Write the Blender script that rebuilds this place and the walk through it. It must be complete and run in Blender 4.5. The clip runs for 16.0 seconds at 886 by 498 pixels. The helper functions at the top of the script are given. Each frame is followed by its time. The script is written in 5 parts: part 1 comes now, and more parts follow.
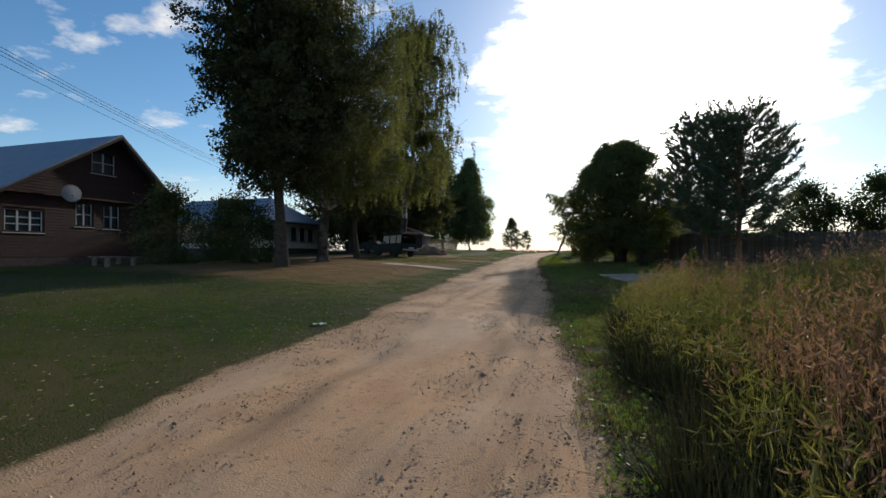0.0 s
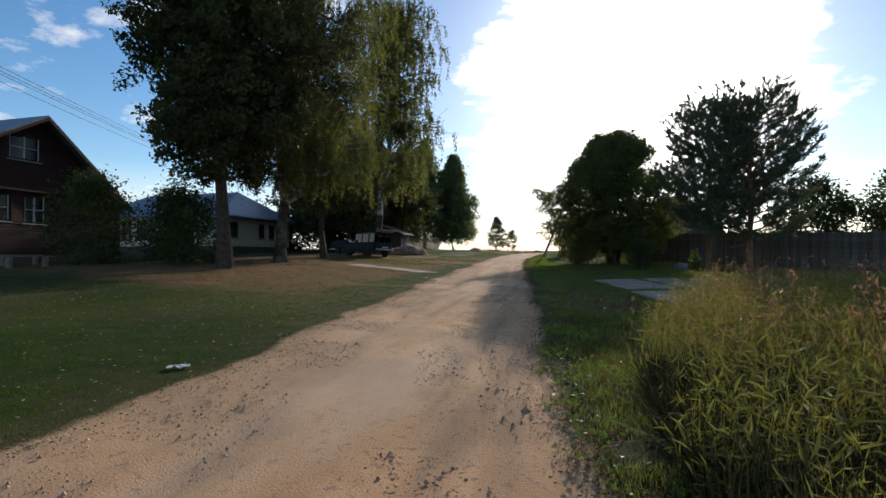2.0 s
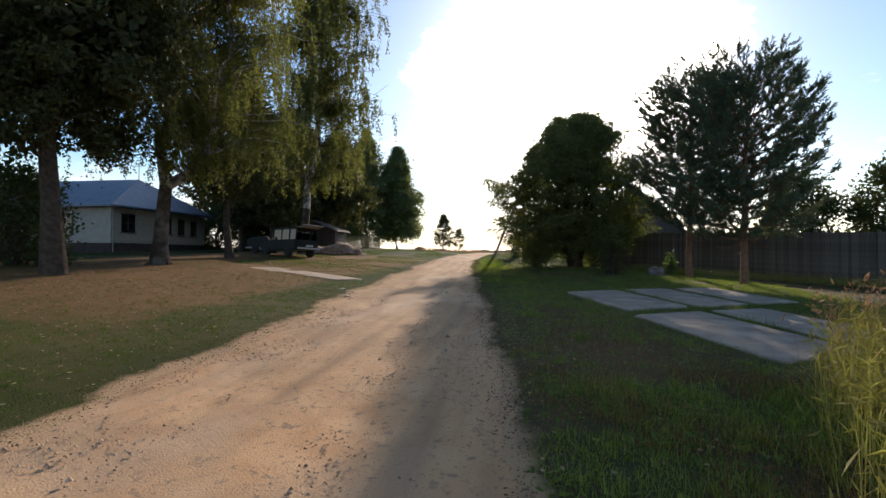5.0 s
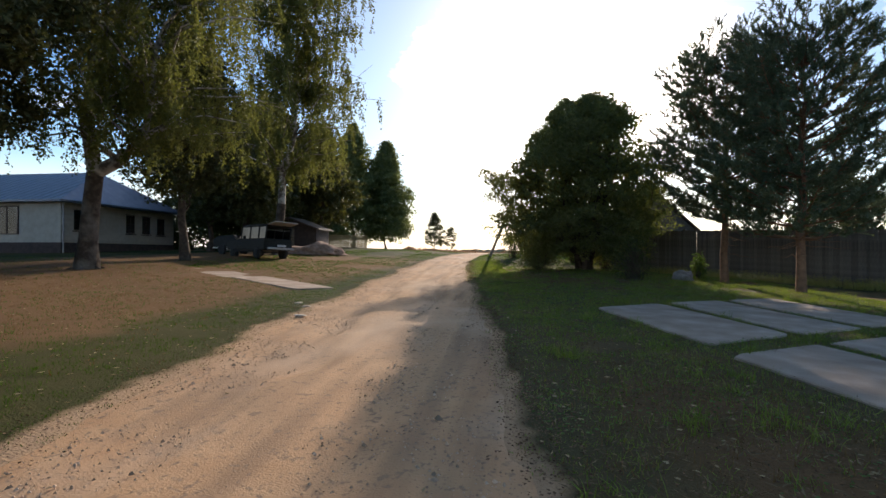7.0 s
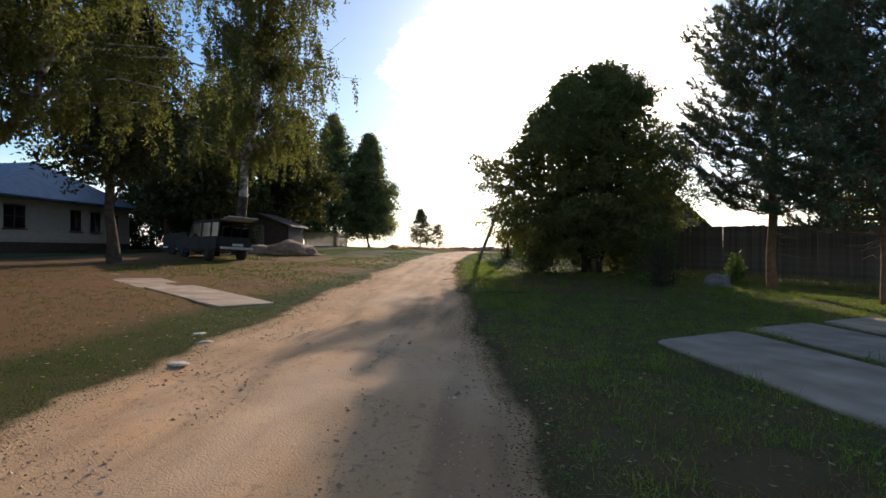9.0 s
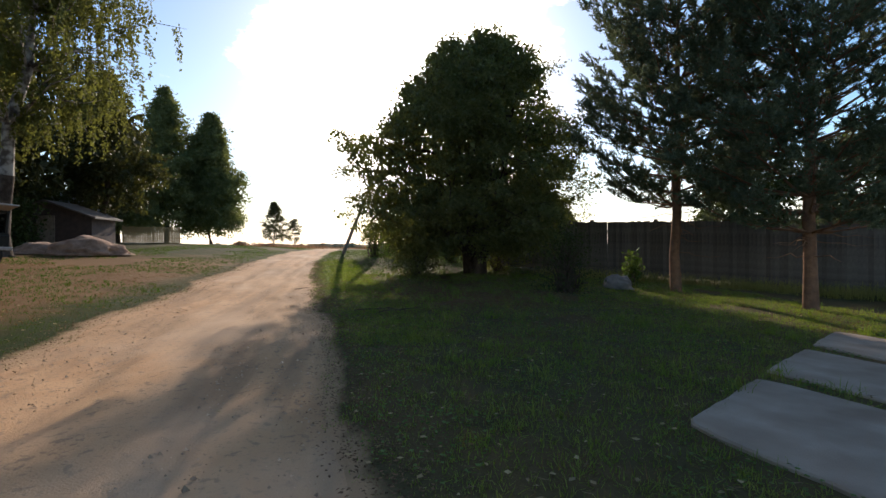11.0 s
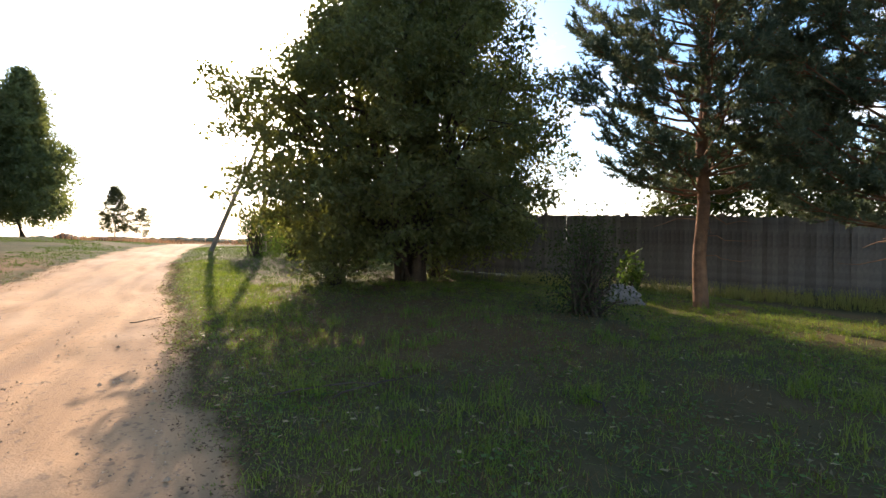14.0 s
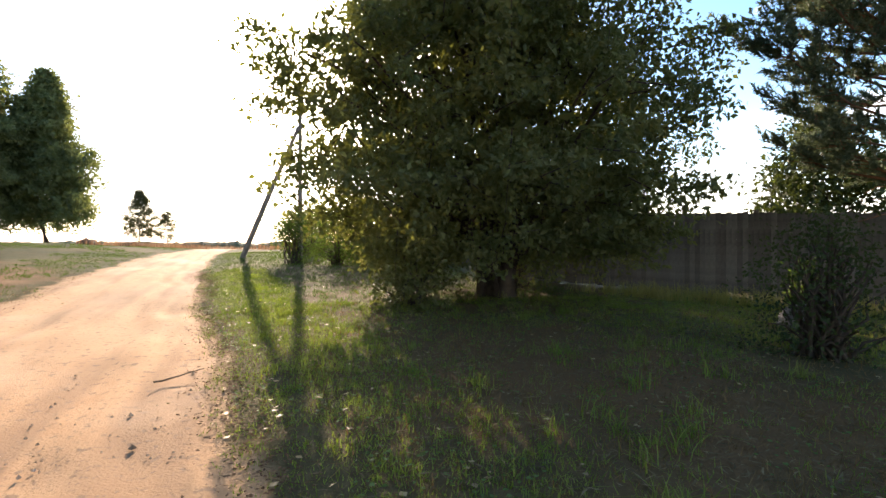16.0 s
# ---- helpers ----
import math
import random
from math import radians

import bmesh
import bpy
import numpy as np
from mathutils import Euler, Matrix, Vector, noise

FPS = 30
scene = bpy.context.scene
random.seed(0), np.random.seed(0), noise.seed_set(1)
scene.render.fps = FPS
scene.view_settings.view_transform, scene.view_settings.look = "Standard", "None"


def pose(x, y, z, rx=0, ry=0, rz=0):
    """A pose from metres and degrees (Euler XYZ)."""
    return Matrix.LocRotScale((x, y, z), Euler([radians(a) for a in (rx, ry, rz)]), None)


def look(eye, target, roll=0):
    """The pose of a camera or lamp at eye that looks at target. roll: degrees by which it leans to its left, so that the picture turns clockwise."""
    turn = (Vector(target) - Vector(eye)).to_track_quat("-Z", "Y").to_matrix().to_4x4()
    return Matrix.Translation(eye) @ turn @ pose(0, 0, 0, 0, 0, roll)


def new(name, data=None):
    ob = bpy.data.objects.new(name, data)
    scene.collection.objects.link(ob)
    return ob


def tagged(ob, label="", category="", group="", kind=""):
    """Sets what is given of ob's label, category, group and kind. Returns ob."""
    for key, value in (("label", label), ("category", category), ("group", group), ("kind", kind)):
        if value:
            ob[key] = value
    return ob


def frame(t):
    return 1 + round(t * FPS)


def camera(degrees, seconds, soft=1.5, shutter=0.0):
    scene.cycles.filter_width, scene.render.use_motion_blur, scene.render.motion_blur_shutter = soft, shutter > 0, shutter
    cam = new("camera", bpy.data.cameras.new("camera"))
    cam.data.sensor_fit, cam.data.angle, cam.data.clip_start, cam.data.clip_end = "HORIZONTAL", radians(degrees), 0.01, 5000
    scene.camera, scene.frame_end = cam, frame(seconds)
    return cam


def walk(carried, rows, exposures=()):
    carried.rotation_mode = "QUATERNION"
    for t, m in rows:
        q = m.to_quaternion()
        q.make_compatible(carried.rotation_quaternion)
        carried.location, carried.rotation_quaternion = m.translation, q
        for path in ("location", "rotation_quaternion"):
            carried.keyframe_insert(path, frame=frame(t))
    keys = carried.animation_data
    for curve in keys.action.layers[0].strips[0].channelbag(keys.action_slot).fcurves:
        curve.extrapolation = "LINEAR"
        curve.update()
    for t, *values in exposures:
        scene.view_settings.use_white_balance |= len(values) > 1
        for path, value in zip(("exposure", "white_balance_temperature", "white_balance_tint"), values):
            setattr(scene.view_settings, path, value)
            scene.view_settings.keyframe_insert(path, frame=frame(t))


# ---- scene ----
# camera: seconds, x, y, z, yaw, pitch, roll
cam = camera(84.0, 16.0)
ROWS = [
    (0, 0.000, 0.000, 1.620, 16.35, 0.72, 0.42),
    (0.5, -0.069, 0.868, 1.635, 16.44, 0.85, 0.23),
    (1, -0.141, 1.734, 1.650, 16.14, 0.77, 0.26),
    (1.5, -0.217, 2.595, 1.665, 15.52, 0.77, 0.12),
    (2, -0.293, 3.449, 1.678, 14.77, 0.66, 0.09),
    (2.5, -0.368, 4.311, 1.690, 13.71, 0.59, 0.03),
    (3, -0.447, 5.187, 1.702, 12.70, 0.57, -0.12),
    (3.5, -0.545, 6.058, 1.722, 11.63, 0.57, -0.10),
    (4, -0.654, 6.920, 1.745, 10.55, 0.59, -0.15),
    (6.5, -1.282, 11.252, 1.843, 7.40, 0.44, -0.18),
    (7, -1.399, 12.146, 1.864, 7.66, 0.45, -0.15),
    (7.5, -1.510, 13.050, 1.889, 8.04, 0.43, -0.20),
    (8, -1.604, 13.968, 1.915, 8.33, 0.32, -0.17),
    (10.5, -1.901, 18.718, 2.022, -4.68, 0.06, 0.29),
    (11, -1.973, 19.650, 2.040, -9.85, -0.28, 0.24),
    (11.5, -2.038, 20.572, 2.057, -13.92, -0.63, 0.21),
    (12, -2.106, 21.450, 2.065, -17.19, -0.82, 0.22),
    (12.5, -2.171, 22.309, 2.067, -20.09, -0.74, 0.15),
    (13, -2.250, 23.135, 2.068, -22.22, -0.75, -0.09),
    (13.5, -2.335, 23.944, 2.077, -23.58, -0.78, -0.22),
    (14, -2.423, 24.762, 2.094, -24.31, -0.77, -0.27),
    (14.5, -2.529, 25.547, 2.113, -24.51, -0.74, -0.26),
    (15, -2.630, 26.297, 2.129, -24.19, -0.66, -0.29),
    (15.5, -2.741, 27.059, 2.136, -23.52, -0.53, -0.20),
    (16, -2.856, 27.820, 2.138, -22.24, -0.41, 0.02),
]
walk(cam, [(t, pose(x, y, z, 90 + pitch, roll, yaw)) for t, x, y, z, yaw, pitch, roll in ROWS],
     [(0.0, -0.2, 6600, 11), (1.5, -0.08, 6600, 12), (3.5, 0.22, 6900, 14), (7.0, 0.45, 7200, 17), (8.0, 0.36, 7200, 17), (10.5, 0.3, 7200, 17), (11.5, 0.6, 7300, 18), (12.5, 1.0, 7600, 20), (13.5, 1.35, 7800, 21), (14.5, 1.38, 7800, 21), (15.5, 1.3, 7900, 21), (16.0, 1.55, 7900, 21)])

# ---- sky and sun ----
SUN_AZ, SUN_EL = radians(6.2), radians(19.2)
SUN_DIR = Vector((math.sin(SUN_AZ) * math.cos(SUN_EL), math.cos(SUN_AZ) * math.cos(SUN_EL), math.sin(SUN_EL)))


def make_world():
    w = bpy.data.worlds.new("sky")
    w.use_nodes = True
    nt = w.node_tree
    n, l = nt.nodes, nt.links
    n.clear()
    out = n.new("ShaderNodeOutputWorld")
    bg = n.new("ShaderNodeBackground")
    bg.inputs["Strength"].default_value = 0.15
    sky = n.new("ShaderNodeTexSky")
    sky.sky_type = "NISHITA"
    sky.sun_disc = False
    sky.sun_elevation, sky.sun_rotation = SUN_EL, SUN_AZ
    sky.dust_density, sky.air_density, sky.ozone_density = 0.25, 1.0, 2.5
    co = n.new("ShaderNodeTexCoord")
    # thin cloud, flattened towards the horizon
    sep = n.new("ShaderNodeSeparateXYZ")
    l.new(co.outputs["Generated"], sep.inputs[0])
    hgt = n.new("ShaderNodeMath"); hgt.operation = "ADD"; hgt.inputs[1].default_value = 0.18
    l.new(sep.outputs["Z"], hgt.inputs[0])
    div = n.new("ShaderNodeVectorMath"); div.operation = "DIVIDE"
    cmb = n.new("ShaderNodeCombineXYZ")
    for k in range(3):
        l.new(hgt.outputs[0], cmb.inputs[k])
    l.new(co.outputs["Generated"], div.inputs[0]); l.new(cmb.outputs[0], div.inputs[1])
    noi = n.new("ShaderNodeTexNoise")
    noi.inputs["Scale"].default_value, noi.inputs["Detail"].default_value, noi.inputs["Roughness"].default_value = 3.2, 8.0, 0.6
    l.new(div.outputs[0], noi.inputs["Vector"])
    # cloud veil thickens around the sun
    dot = n.new("ShaderNodeVectorMath"); dot.operation = "DOT_PRODUCT"
    nrm = n.new("ShaderNodeVectorMath"); nrm.operation = "NORMALIZE"
    l.new(co.outputs["Generated"], nrm.inputs[0])
    l.new(nrm.outputs[0], dot.inputs[0]); dot.inputs[1].default_value = SUN_DIR
    near = n.new("ShaderNodeMapRange"); near.inputs["From Min"].default_value, near.inputs["From Max"].default_value = 0.925, 0.992
    near.interpolation_type = "SMOOTHSTEP"
    l.new(dot.outputs["Value"], near.inputs["Value"])
    add = n.new("ShaderNodeMath"); add.operation = "MULTIPLY_ADD"; add.inputs[1].default_value = 0.26
    l.new(near.outputs[0], add.inputs[0]); l.new(noi.outputs["Fac"], add.inputs[2])
    cov = n.new("ShaderNodeMapRange"); cov.inputs["From Min"].default_value, cov.inputs["From Max"].default_value = 0.575, 0.76
    l.new(add.outputs[0], cov.inputs["Value"])
    low = n.new("ShaderNodeMapRange"); low.inputs["From Min"].default_value, low.inputs["From Max"].default_value = 0.16, 0.0
    low.inputs["To Max"].default_value = 0.85
    l.new(sep.outputs["Z"], low.inputs["Value"])
    both = n.new("ShaderNodeMath"); both.operation = "MAXIMUM"
    l.new(cov.outputs[0], both.inputs[0]); l.new(low.outputs[0], both.inputs[1])
    haze = n.new("ShaderNodeMapRange"); haze.interpolation_type = "SMOOTHSTEP"
    haze.inputs["From Min"].default_value, haze.inputs["From Max"].default_value, haze.inputs["To Max"].default_value = 0.78, 0.985, 0.13
    l.new(dot.outputs["Value"], haze.inputs["Value"])
    veil = n.new("ShaderNodeMath"); veil.operation = "MAXIMUM"
    l.new(both.outputs[0], veil.inputs[0]); l.new(haze.outputs[0], veil.inputs[1])
    pw = n.new("ShaderNodeMath"); pw.operation = "POWER"; pw.inputs[1].default_value = 60.0
    mx = n.new("ShaderNodeMath"); mx.operation = "MAXIMUM"; mx.inputs[1].default_value = 0.0
    l.new(dot.outputs["Value"], mx.inputs[0]); l.new(mx.outputs[0], pw.inputs[0])
    glow = n.new("ShaderNodeMath"); glow.operation = "MULTIPLY_ADD"; glow.inputs[1].default_value, glow.inputs[2].default_value = 70.0, 7.5
    l.new(pw.outputs[0], glow.inputs[0])
    ccol = n.new("ShaderNodeVectorMath"); ccol.operation = "SCALE"; ccol.inputs[0].default_value = (1.0, 0.99, 0.97)
    l.new(glow.outputs[0], ccol.inputs["Scale"])
    sat = n.new("ShaderNodeHueSaturation"); sat.inputs["Saturation"].default_value, sat.inputs["Value"].default_value = 1.22, 1.02
    l.new(sky.outputs[0], sat.inputs["Color"])
    mix = n.new("ShaderNodeMix"); mix.data_type = "RGBA"
    l.new(veil.outputs[0], mix.inputs[0]); l.new(sat.outputs[0], mix.inputs[6]); l.new(ccol.outputs[0], mix.inputs[7])
    l.new(mix.outputs[2], bg.inputs["Color"]); l.new(bg.outputs[0], out.inputs["Surface"])
    scene.world = w


make_world()
sun_data = bpy.data.lights.new("sun", "SUN")
sun_data.energy, sun_data.angle, sun_data.color = 4.2, radians(0.6), (1.0, 0.93, 0.82)
sun = new("sun", sun_data)
sun.matrix_world = look(SUN_DIR * 100, (0, 0, 0))
tagged(sun, "low warm sun behind thin cloud", "sun", kind="structure")


# ---- materials ----
def material(name, base, second=None, scale=4.0, detail=6.0, rough=0.85, bump=0.0, bump_scale=60.0, metal=0.0, random_amount=0.0, third=None, third_scale=0.4, spec=0.3, contrast=(0.35, 0.65)):
    """A node material: two colours mixed by fine noise, a third by coarse noise, bump, and a value shift for each piece."""
    m = bpy.data.materials.new(name)
    m.use_nodes = True
    nt = m.node_tree
    n, l = nt.nodes, nt.links
    b = n["Principled BSDF"]
    b.inputs["Roughness"].default_value, b.inputs["Metallic"].default_value = rough, metal
    b.inputs["Specular IOR Level"].default_value = spec
    co = n.new("ShaderNodeTexCoord")

    def noise_at(s, d):
        t = n.new("ShaderNodeTexNoise")
        t.inputs["Scale"].default_value, t.inputs["Detail"].default_value = s, d
        l.new(co.outputs["Object"], t.inputs["Vector"])
        r = n.new("ShaderNodeMapRange")
        r.inputs["From Min"].default_value, r.inputs["From Max"].default_value = contrast
        l.new(t.outputs["Fac"], r.inputs["Value"])
        return t, r

    def mixed(fac, a, c):
        x = n.new("ShaderNodeMix")
        x.data_type = "RGBA"
        l.new(fac, x.inputs[0])
        for k, v in ((6, a), (7, c)):
            if isinstance(v, tuple):
                x.inputs[k].default_value = (*v, 1)
            else:
                l.new(v, x.inputs[k])
        return x.outputs[2]

    colour = base
    if second:
        _, r = noise_at(scale, detail)
        colour = mixed(r.outputs[0], base, second)
    if third:
        _, r = noise_at(third_scale, 4.0)
        colour = mixed(r.outputs[0], colour, third)
    if random_amount:
        info = n.new("ShaderNodeObjectInfo")
        geo = n.new("ShaderNodeNewGeometry")
        sm = n.new("ShaderNodeMath"); sm.operation = "ADD"
        l.new(info.outputs["Random"], sm.inputs[0]); l.new(geo.outputs["Random Per Island"], sm.inputs[1])
        fr = n.new("ShaderNodeMath"); fr.operation = "FRACT"
        l.new(sm.outputs[0], fr.inputs[0])
        mr = n.new("ShaderNodeMapRange")
        mr.inputs["To Min"].default_value, mr.inputs["To Max"].default_value = 1 - random_amount, 1 + random_amount
        l.new(fr.outputs[0], mr.inputs["Value"])
        sc = n.new("ShaderNodeHueSaturation")
        l.new(mr.outputs[0], sc.inputs["Value"])
        if isinstance(colour, tuple):
            sc.inputs["Color"].default_value = (*colour, 1)
        else:
            l.new(colour, sc.inputs["Color"])
        colour = sc.outputs[0]
    if isinstance(colour, tuple):
        b.inputs["Base Color"].default_value = (*colour, 1)
    else:
        l.new(colour, b.inputs["Base Color"])
    if bump:
        t, _ = noise_at(bump_scale, 8.0)
        bp = n.new("ShaderNodeBump")
        bp.inputs["Strength"].default_value, bp.inputs["Distance"].default_value = bump, 0.02
        l.new(t.outputs["Fac"], bp.inputs["Height"])
        l.new(bp.outputs[0], b.inputs["Normal"])
    return m


def leaf_material(name, base, second, glow, through_amount=0.35, rough=0.6, spread=0.4, spec=0.2):
    """Thin leaf: diffuse and gloss on top, light passing through from behind."""
    m = material(name, base, second, 1.3, 3.0, rough, random_amount=spread, spec=spec)
    nt = m.node_tree
    n, l = nt.nodes, nt.links
    b = n["Principled BSDF"]
    tr = n.new("ShaderNodeBsdfTranslucent")
    tr.inputs["Color"].default_value = (*glow, 1)
    mx = n.new("ShaderNodeMixShader")
    mx.inputs[0].default_value = through_amount
    l.new(b.outputs[0], mx.inputs[1]); l.new(tr.outputs[0], mx.inputs[2])
    l.new(mx.outputs[0], n["Material Output"].inputs["Surface"])
    return m


M = {}
M["road"] = material("sandy_road", (0.45, 0.245, 0.118), (0.54, 0.325, 0.17), 2.2, 10, 0.95, 0.42, 62, third=(0.45, 0.275, 0.15), third_scale=0.35, spec=0.1)
M["soil"] = material("lawn_soil", (0.020, 0.034, 0.007), (0.042, 0.045, 0.013), 3.0, 9, 0.95, 1.0, 45, third=(0.080, 0.066, 0.025), third_scale=0.16, spec=0.05, contrast=(0.42, 0.66))
M["pebble"] = material("pebble", (0.34, 0.215, 0.13), (0.50, 0.35, 0.23), 9, 4, 0.85, random_amount=0.45)
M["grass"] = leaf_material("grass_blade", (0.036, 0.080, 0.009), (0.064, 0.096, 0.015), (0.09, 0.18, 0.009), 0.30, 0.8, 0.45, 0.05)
# Unmown verge grass, lightened further to put missing skylight into its colour.
M["verge"] = leaf_material("lightened_verge_blade", (0.100, 0.165, 0.035), (0.19, 0.195, 0.06), (0.25, 0.34, 0.03), 0.38, 0.8, 0.5, 0.06)
# Dark blade colour that stands for the tall grass's own shade.
M["rank"] = leaf_material("self_shade_blade", (0.045, 0.050, 0.020), (0.085, 0.060, 0.030), (0.07, 0.07, 0.02), 0.12, 0.85, 0.5, 0.04)
M["grass_dry"] = leaf_material("dry_grass_blade", (0.21, 0.125, 0.055), (0.15, 0.095, 0.04), (0.24, 0.14, 0.05), 0.3, 0.85, 0.5, 0.05)
M["reed"] = leaf_material("tall_grass_blade", (0.19, 0.20, 0.055), (0.28, 0.215, 0.085), (0.40, 0.38, 0.08), 0.45, 0.7, 0.45, 0.12)
M["plume"] = leaf_material("seed_plume", (0.22, 0.12, 0.07), (0.30, 0.19, 0.12), (0.32, 0.17, 0.08), 0.35)
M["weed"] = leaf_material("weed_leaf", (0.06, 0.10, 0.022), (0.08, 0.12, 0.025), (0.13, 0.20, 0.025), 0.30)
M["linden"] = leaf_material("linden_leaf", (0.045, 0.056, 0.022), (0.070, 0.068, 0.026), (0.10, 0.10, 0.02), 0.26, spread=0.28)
M["birch"] = leaf_material("birch_leaf", (0.075, 0.095, 0.028), (0.13, 0.12, 0.035), (0.19, 0.20, 0.04), 0.38)
M["maple"] = leaf_material("shrub_tree_leaf", (0.080, 0.105, 0.045), (0.12, 0.125, 0.048), (0.21, 0.22, 0.04), 0.38, spread=0.28)
M["lilac"] = leaf_material("lilac_leaf", (0.03, 0.05, 0.016), (0.05, 0.065, 0.02), (0.08, 0.10, 0.016), 0.28)
# Lighter copy of the linden leaf: sun on the far crowns put into colour.
M["lit_linden"] = leaf_material("lit_tone_linden_leaf", (0.10, 0.135, 0.058), (0.145, 0.165, 0.07), (0.22, 0.25, 0.07), 0.42, spread=0.3)
M["pine"] = leaf_material("pine_needle", (0.090, 0.130, 0.088), (0.12, 0.155, 0.095), (0.15, 0.18, 0.08), 0.32)
M["straw"] = leaf_material("mown_straw", (0.13, 0.095, 0.05), (0.21, 0.155, 0.085), (0.15, 0.10, 0.05), 0.2, 0.9, 0.5, 0.04)
M["litter"] = leaf_material("dead_leaf_litter", (0.13, 0.075, 0.042), (0.24, 0.15, 0.09), (0.10, 0.05, 0.02), 0.12, 0.9, 0.5, 0.04)
M["clover"] = leaf_material("clover_leaf", (0.075, 0.135, 0.042), (0.11, 0.15, 0.052), (0.15, 0.23, 0.03), 0.3, 0.7, 0.4, 0.12)
M["fallen"] = leaf_material("fallen_leaf", (0.30, 0.20, 0.09), (0.38, 0.30, 0.16), (0.25, 0.16, 0.05), 0.2)
M["bark"] = material("dark_bark", (0.055, 0.040, 0.030), (0.095, 0.07, 0.052), 7, 9, 0.95, 1.0, 22, spec=0.1)
M["pine_bark"] = material("pine_bark", (0.15, 0.085, 0.055), (0.25, 0.135, 0.08), 6, 9, 0.95, 1.0, 20, spec=0.1)
M["birch_bark"] = material("birch_bark", (0.10, 0.08, 0.065), (0.42, 0.38, 0.33), 3.4, 9, 0.85, 0.7, 16, spec=0.15, contrast=(0.40, 0.58))
M["old_birch_bark"] = material("old_birch_bark", (0.050, 0.036, 0.027), (0.11, 0.08, 0.06), 5, 9, 0.95, 1.0, 14, third=(0.20, 0.17, 0.14), third_scale=1.6, spec=0.1, contrast=(0.46, 0.75))
M["car_glass"] = material("dark_car_glass", (0.012, 0.014, 0.015), (0.02, 0.022, 0.022), 3, 4, 0.12, spec=0.5)
M["concrete"] = material("concrete_slab", (0.38, 0.285, 0.21), (0.47, 0.365, 0.28), 3, 9, 0.92, 0.5, 60, third=(0.27, 0.19, 0.135), third_scale=1.3, spec=0.15, contrast=(0.38, 0.7))
M["dark_trim"] = material("dark_brown_trim", (0.025, 0.012, 0.010), (0.04, 0.018, 0.014), 5, 8, 0.8)
M["dark_red"] = material("brown_red_boards", (0.028, 0.010, 0.008), (0.042, 0.015, 0.011), 5, 8, 0.75, 0.4, 30, random_amount=0.15)
M["cream"] = material("cream_siding", (0.46, 0.40, 0.32), (0.53, 0.47, 0.38), 3, 6, 0.7, 0.2, 40, random_amount=0.05)
M["plinth"] = material("dark_plinth", (0.07, 0.05, 0.045), (0.10, 0.07, 0.06), 4, 8, 0.9, 0.5, 30)
M["roof"] = material("grey_blue_roof_sheet", (0.115, 0.14, 0.18), (0.155, 0.18, 0.22), 2, 6, 0.42, 0.15, 12, metal=0.35, spec=0.5)
M["roof_rust"] = material("old_roof_sheet", (0.12, 0.10, 0.09), (0.17, 0.14, 0.12), 2, 6, 0.7, 0.15, 12, metal=0.1)
M["white"] = material("greyed_white_paint", (0.40, 0.40, 0.40), (0.48, 0.48, 0.47), 8, 5, 0.6)
M["dish"] = material("dish_enamel", (0.46, 0.46, 0.46), (0.54, 0.54, 0.53), 8, 5, 0.45)
M["curtain"] = material("net_curtain", (0.42, 0.42, 0.42), (0.58, 0.58, 0.57), 14, 6, 0.95)
M["fence"] = material("weathered_board", (0.105, 0.090, 0.078), (0.16, 0.14, 0.12), 5, 8, 0.92, 0.6, 35, random_amount=0.22, spec=0.1)
M["wood"] = material("grey_wood", (0.17, 0.135, 0.105), (0.26, 0.21, 0.165), 6, 8, 0.9, 0.6, 30, random_amount=0.15)
M["yellow_wood"] = material("ochre_board", (0.36, 0.24, 0.11), (0.44, 0.30, 0.15), 5, 7, 0.85, 0.3, 30)
M["stone"] = material("boulder_stone", (0.14, 0.128, 0.115), (0.22, 0.20, 0.18), 5, 9, 0.9, 0.8, 18)
M["pale_stone"] = material("pale_field_stone", (0.50, 0.41, 0.31), (0.60, 0.50, 0.40), 6, 8, 0.9, 0.5, 20)
M["sandheap"] = material("heap_sand", (0.24, 0.135, 0.085), (0.36, 0.22, 0.15), 4, 9, 0.97, 1.0, 14)
M["paint_dark"] = material("dull_green_car_paint", (0.014, 0.016, 0.014), (0.022, 0.023, 0.02), 6, 6, 0.6, spec=0.2)
M["tyre"] = material("tyre_rubber", (0.025, 0.024, 0.023), (0.04, 0.038, 0.035), 12, 6, 0.9)
M["steel"] = material("dull_steel", (0.36, 0.35, 0.33), (0.46, 0.45, 0.43), 10, 5, 0.45, metal=0.6)
M["canvas"] = material("grey_canvas", (0.33, 0.32, 0.30), (0.42, 0.41, 0.38), 8, 6, 0.9)
M["cable"] = material("cable_black", (0.03, 0.03, 0.03), (0.05, 0.05, 0.05), 10, 3, 0.7)
M["far_wood"] = material("far_wood_green", (0.045, 0.065, 0.035), (0.07, 0.085, 0.045), 0.2, 6, 0.95)


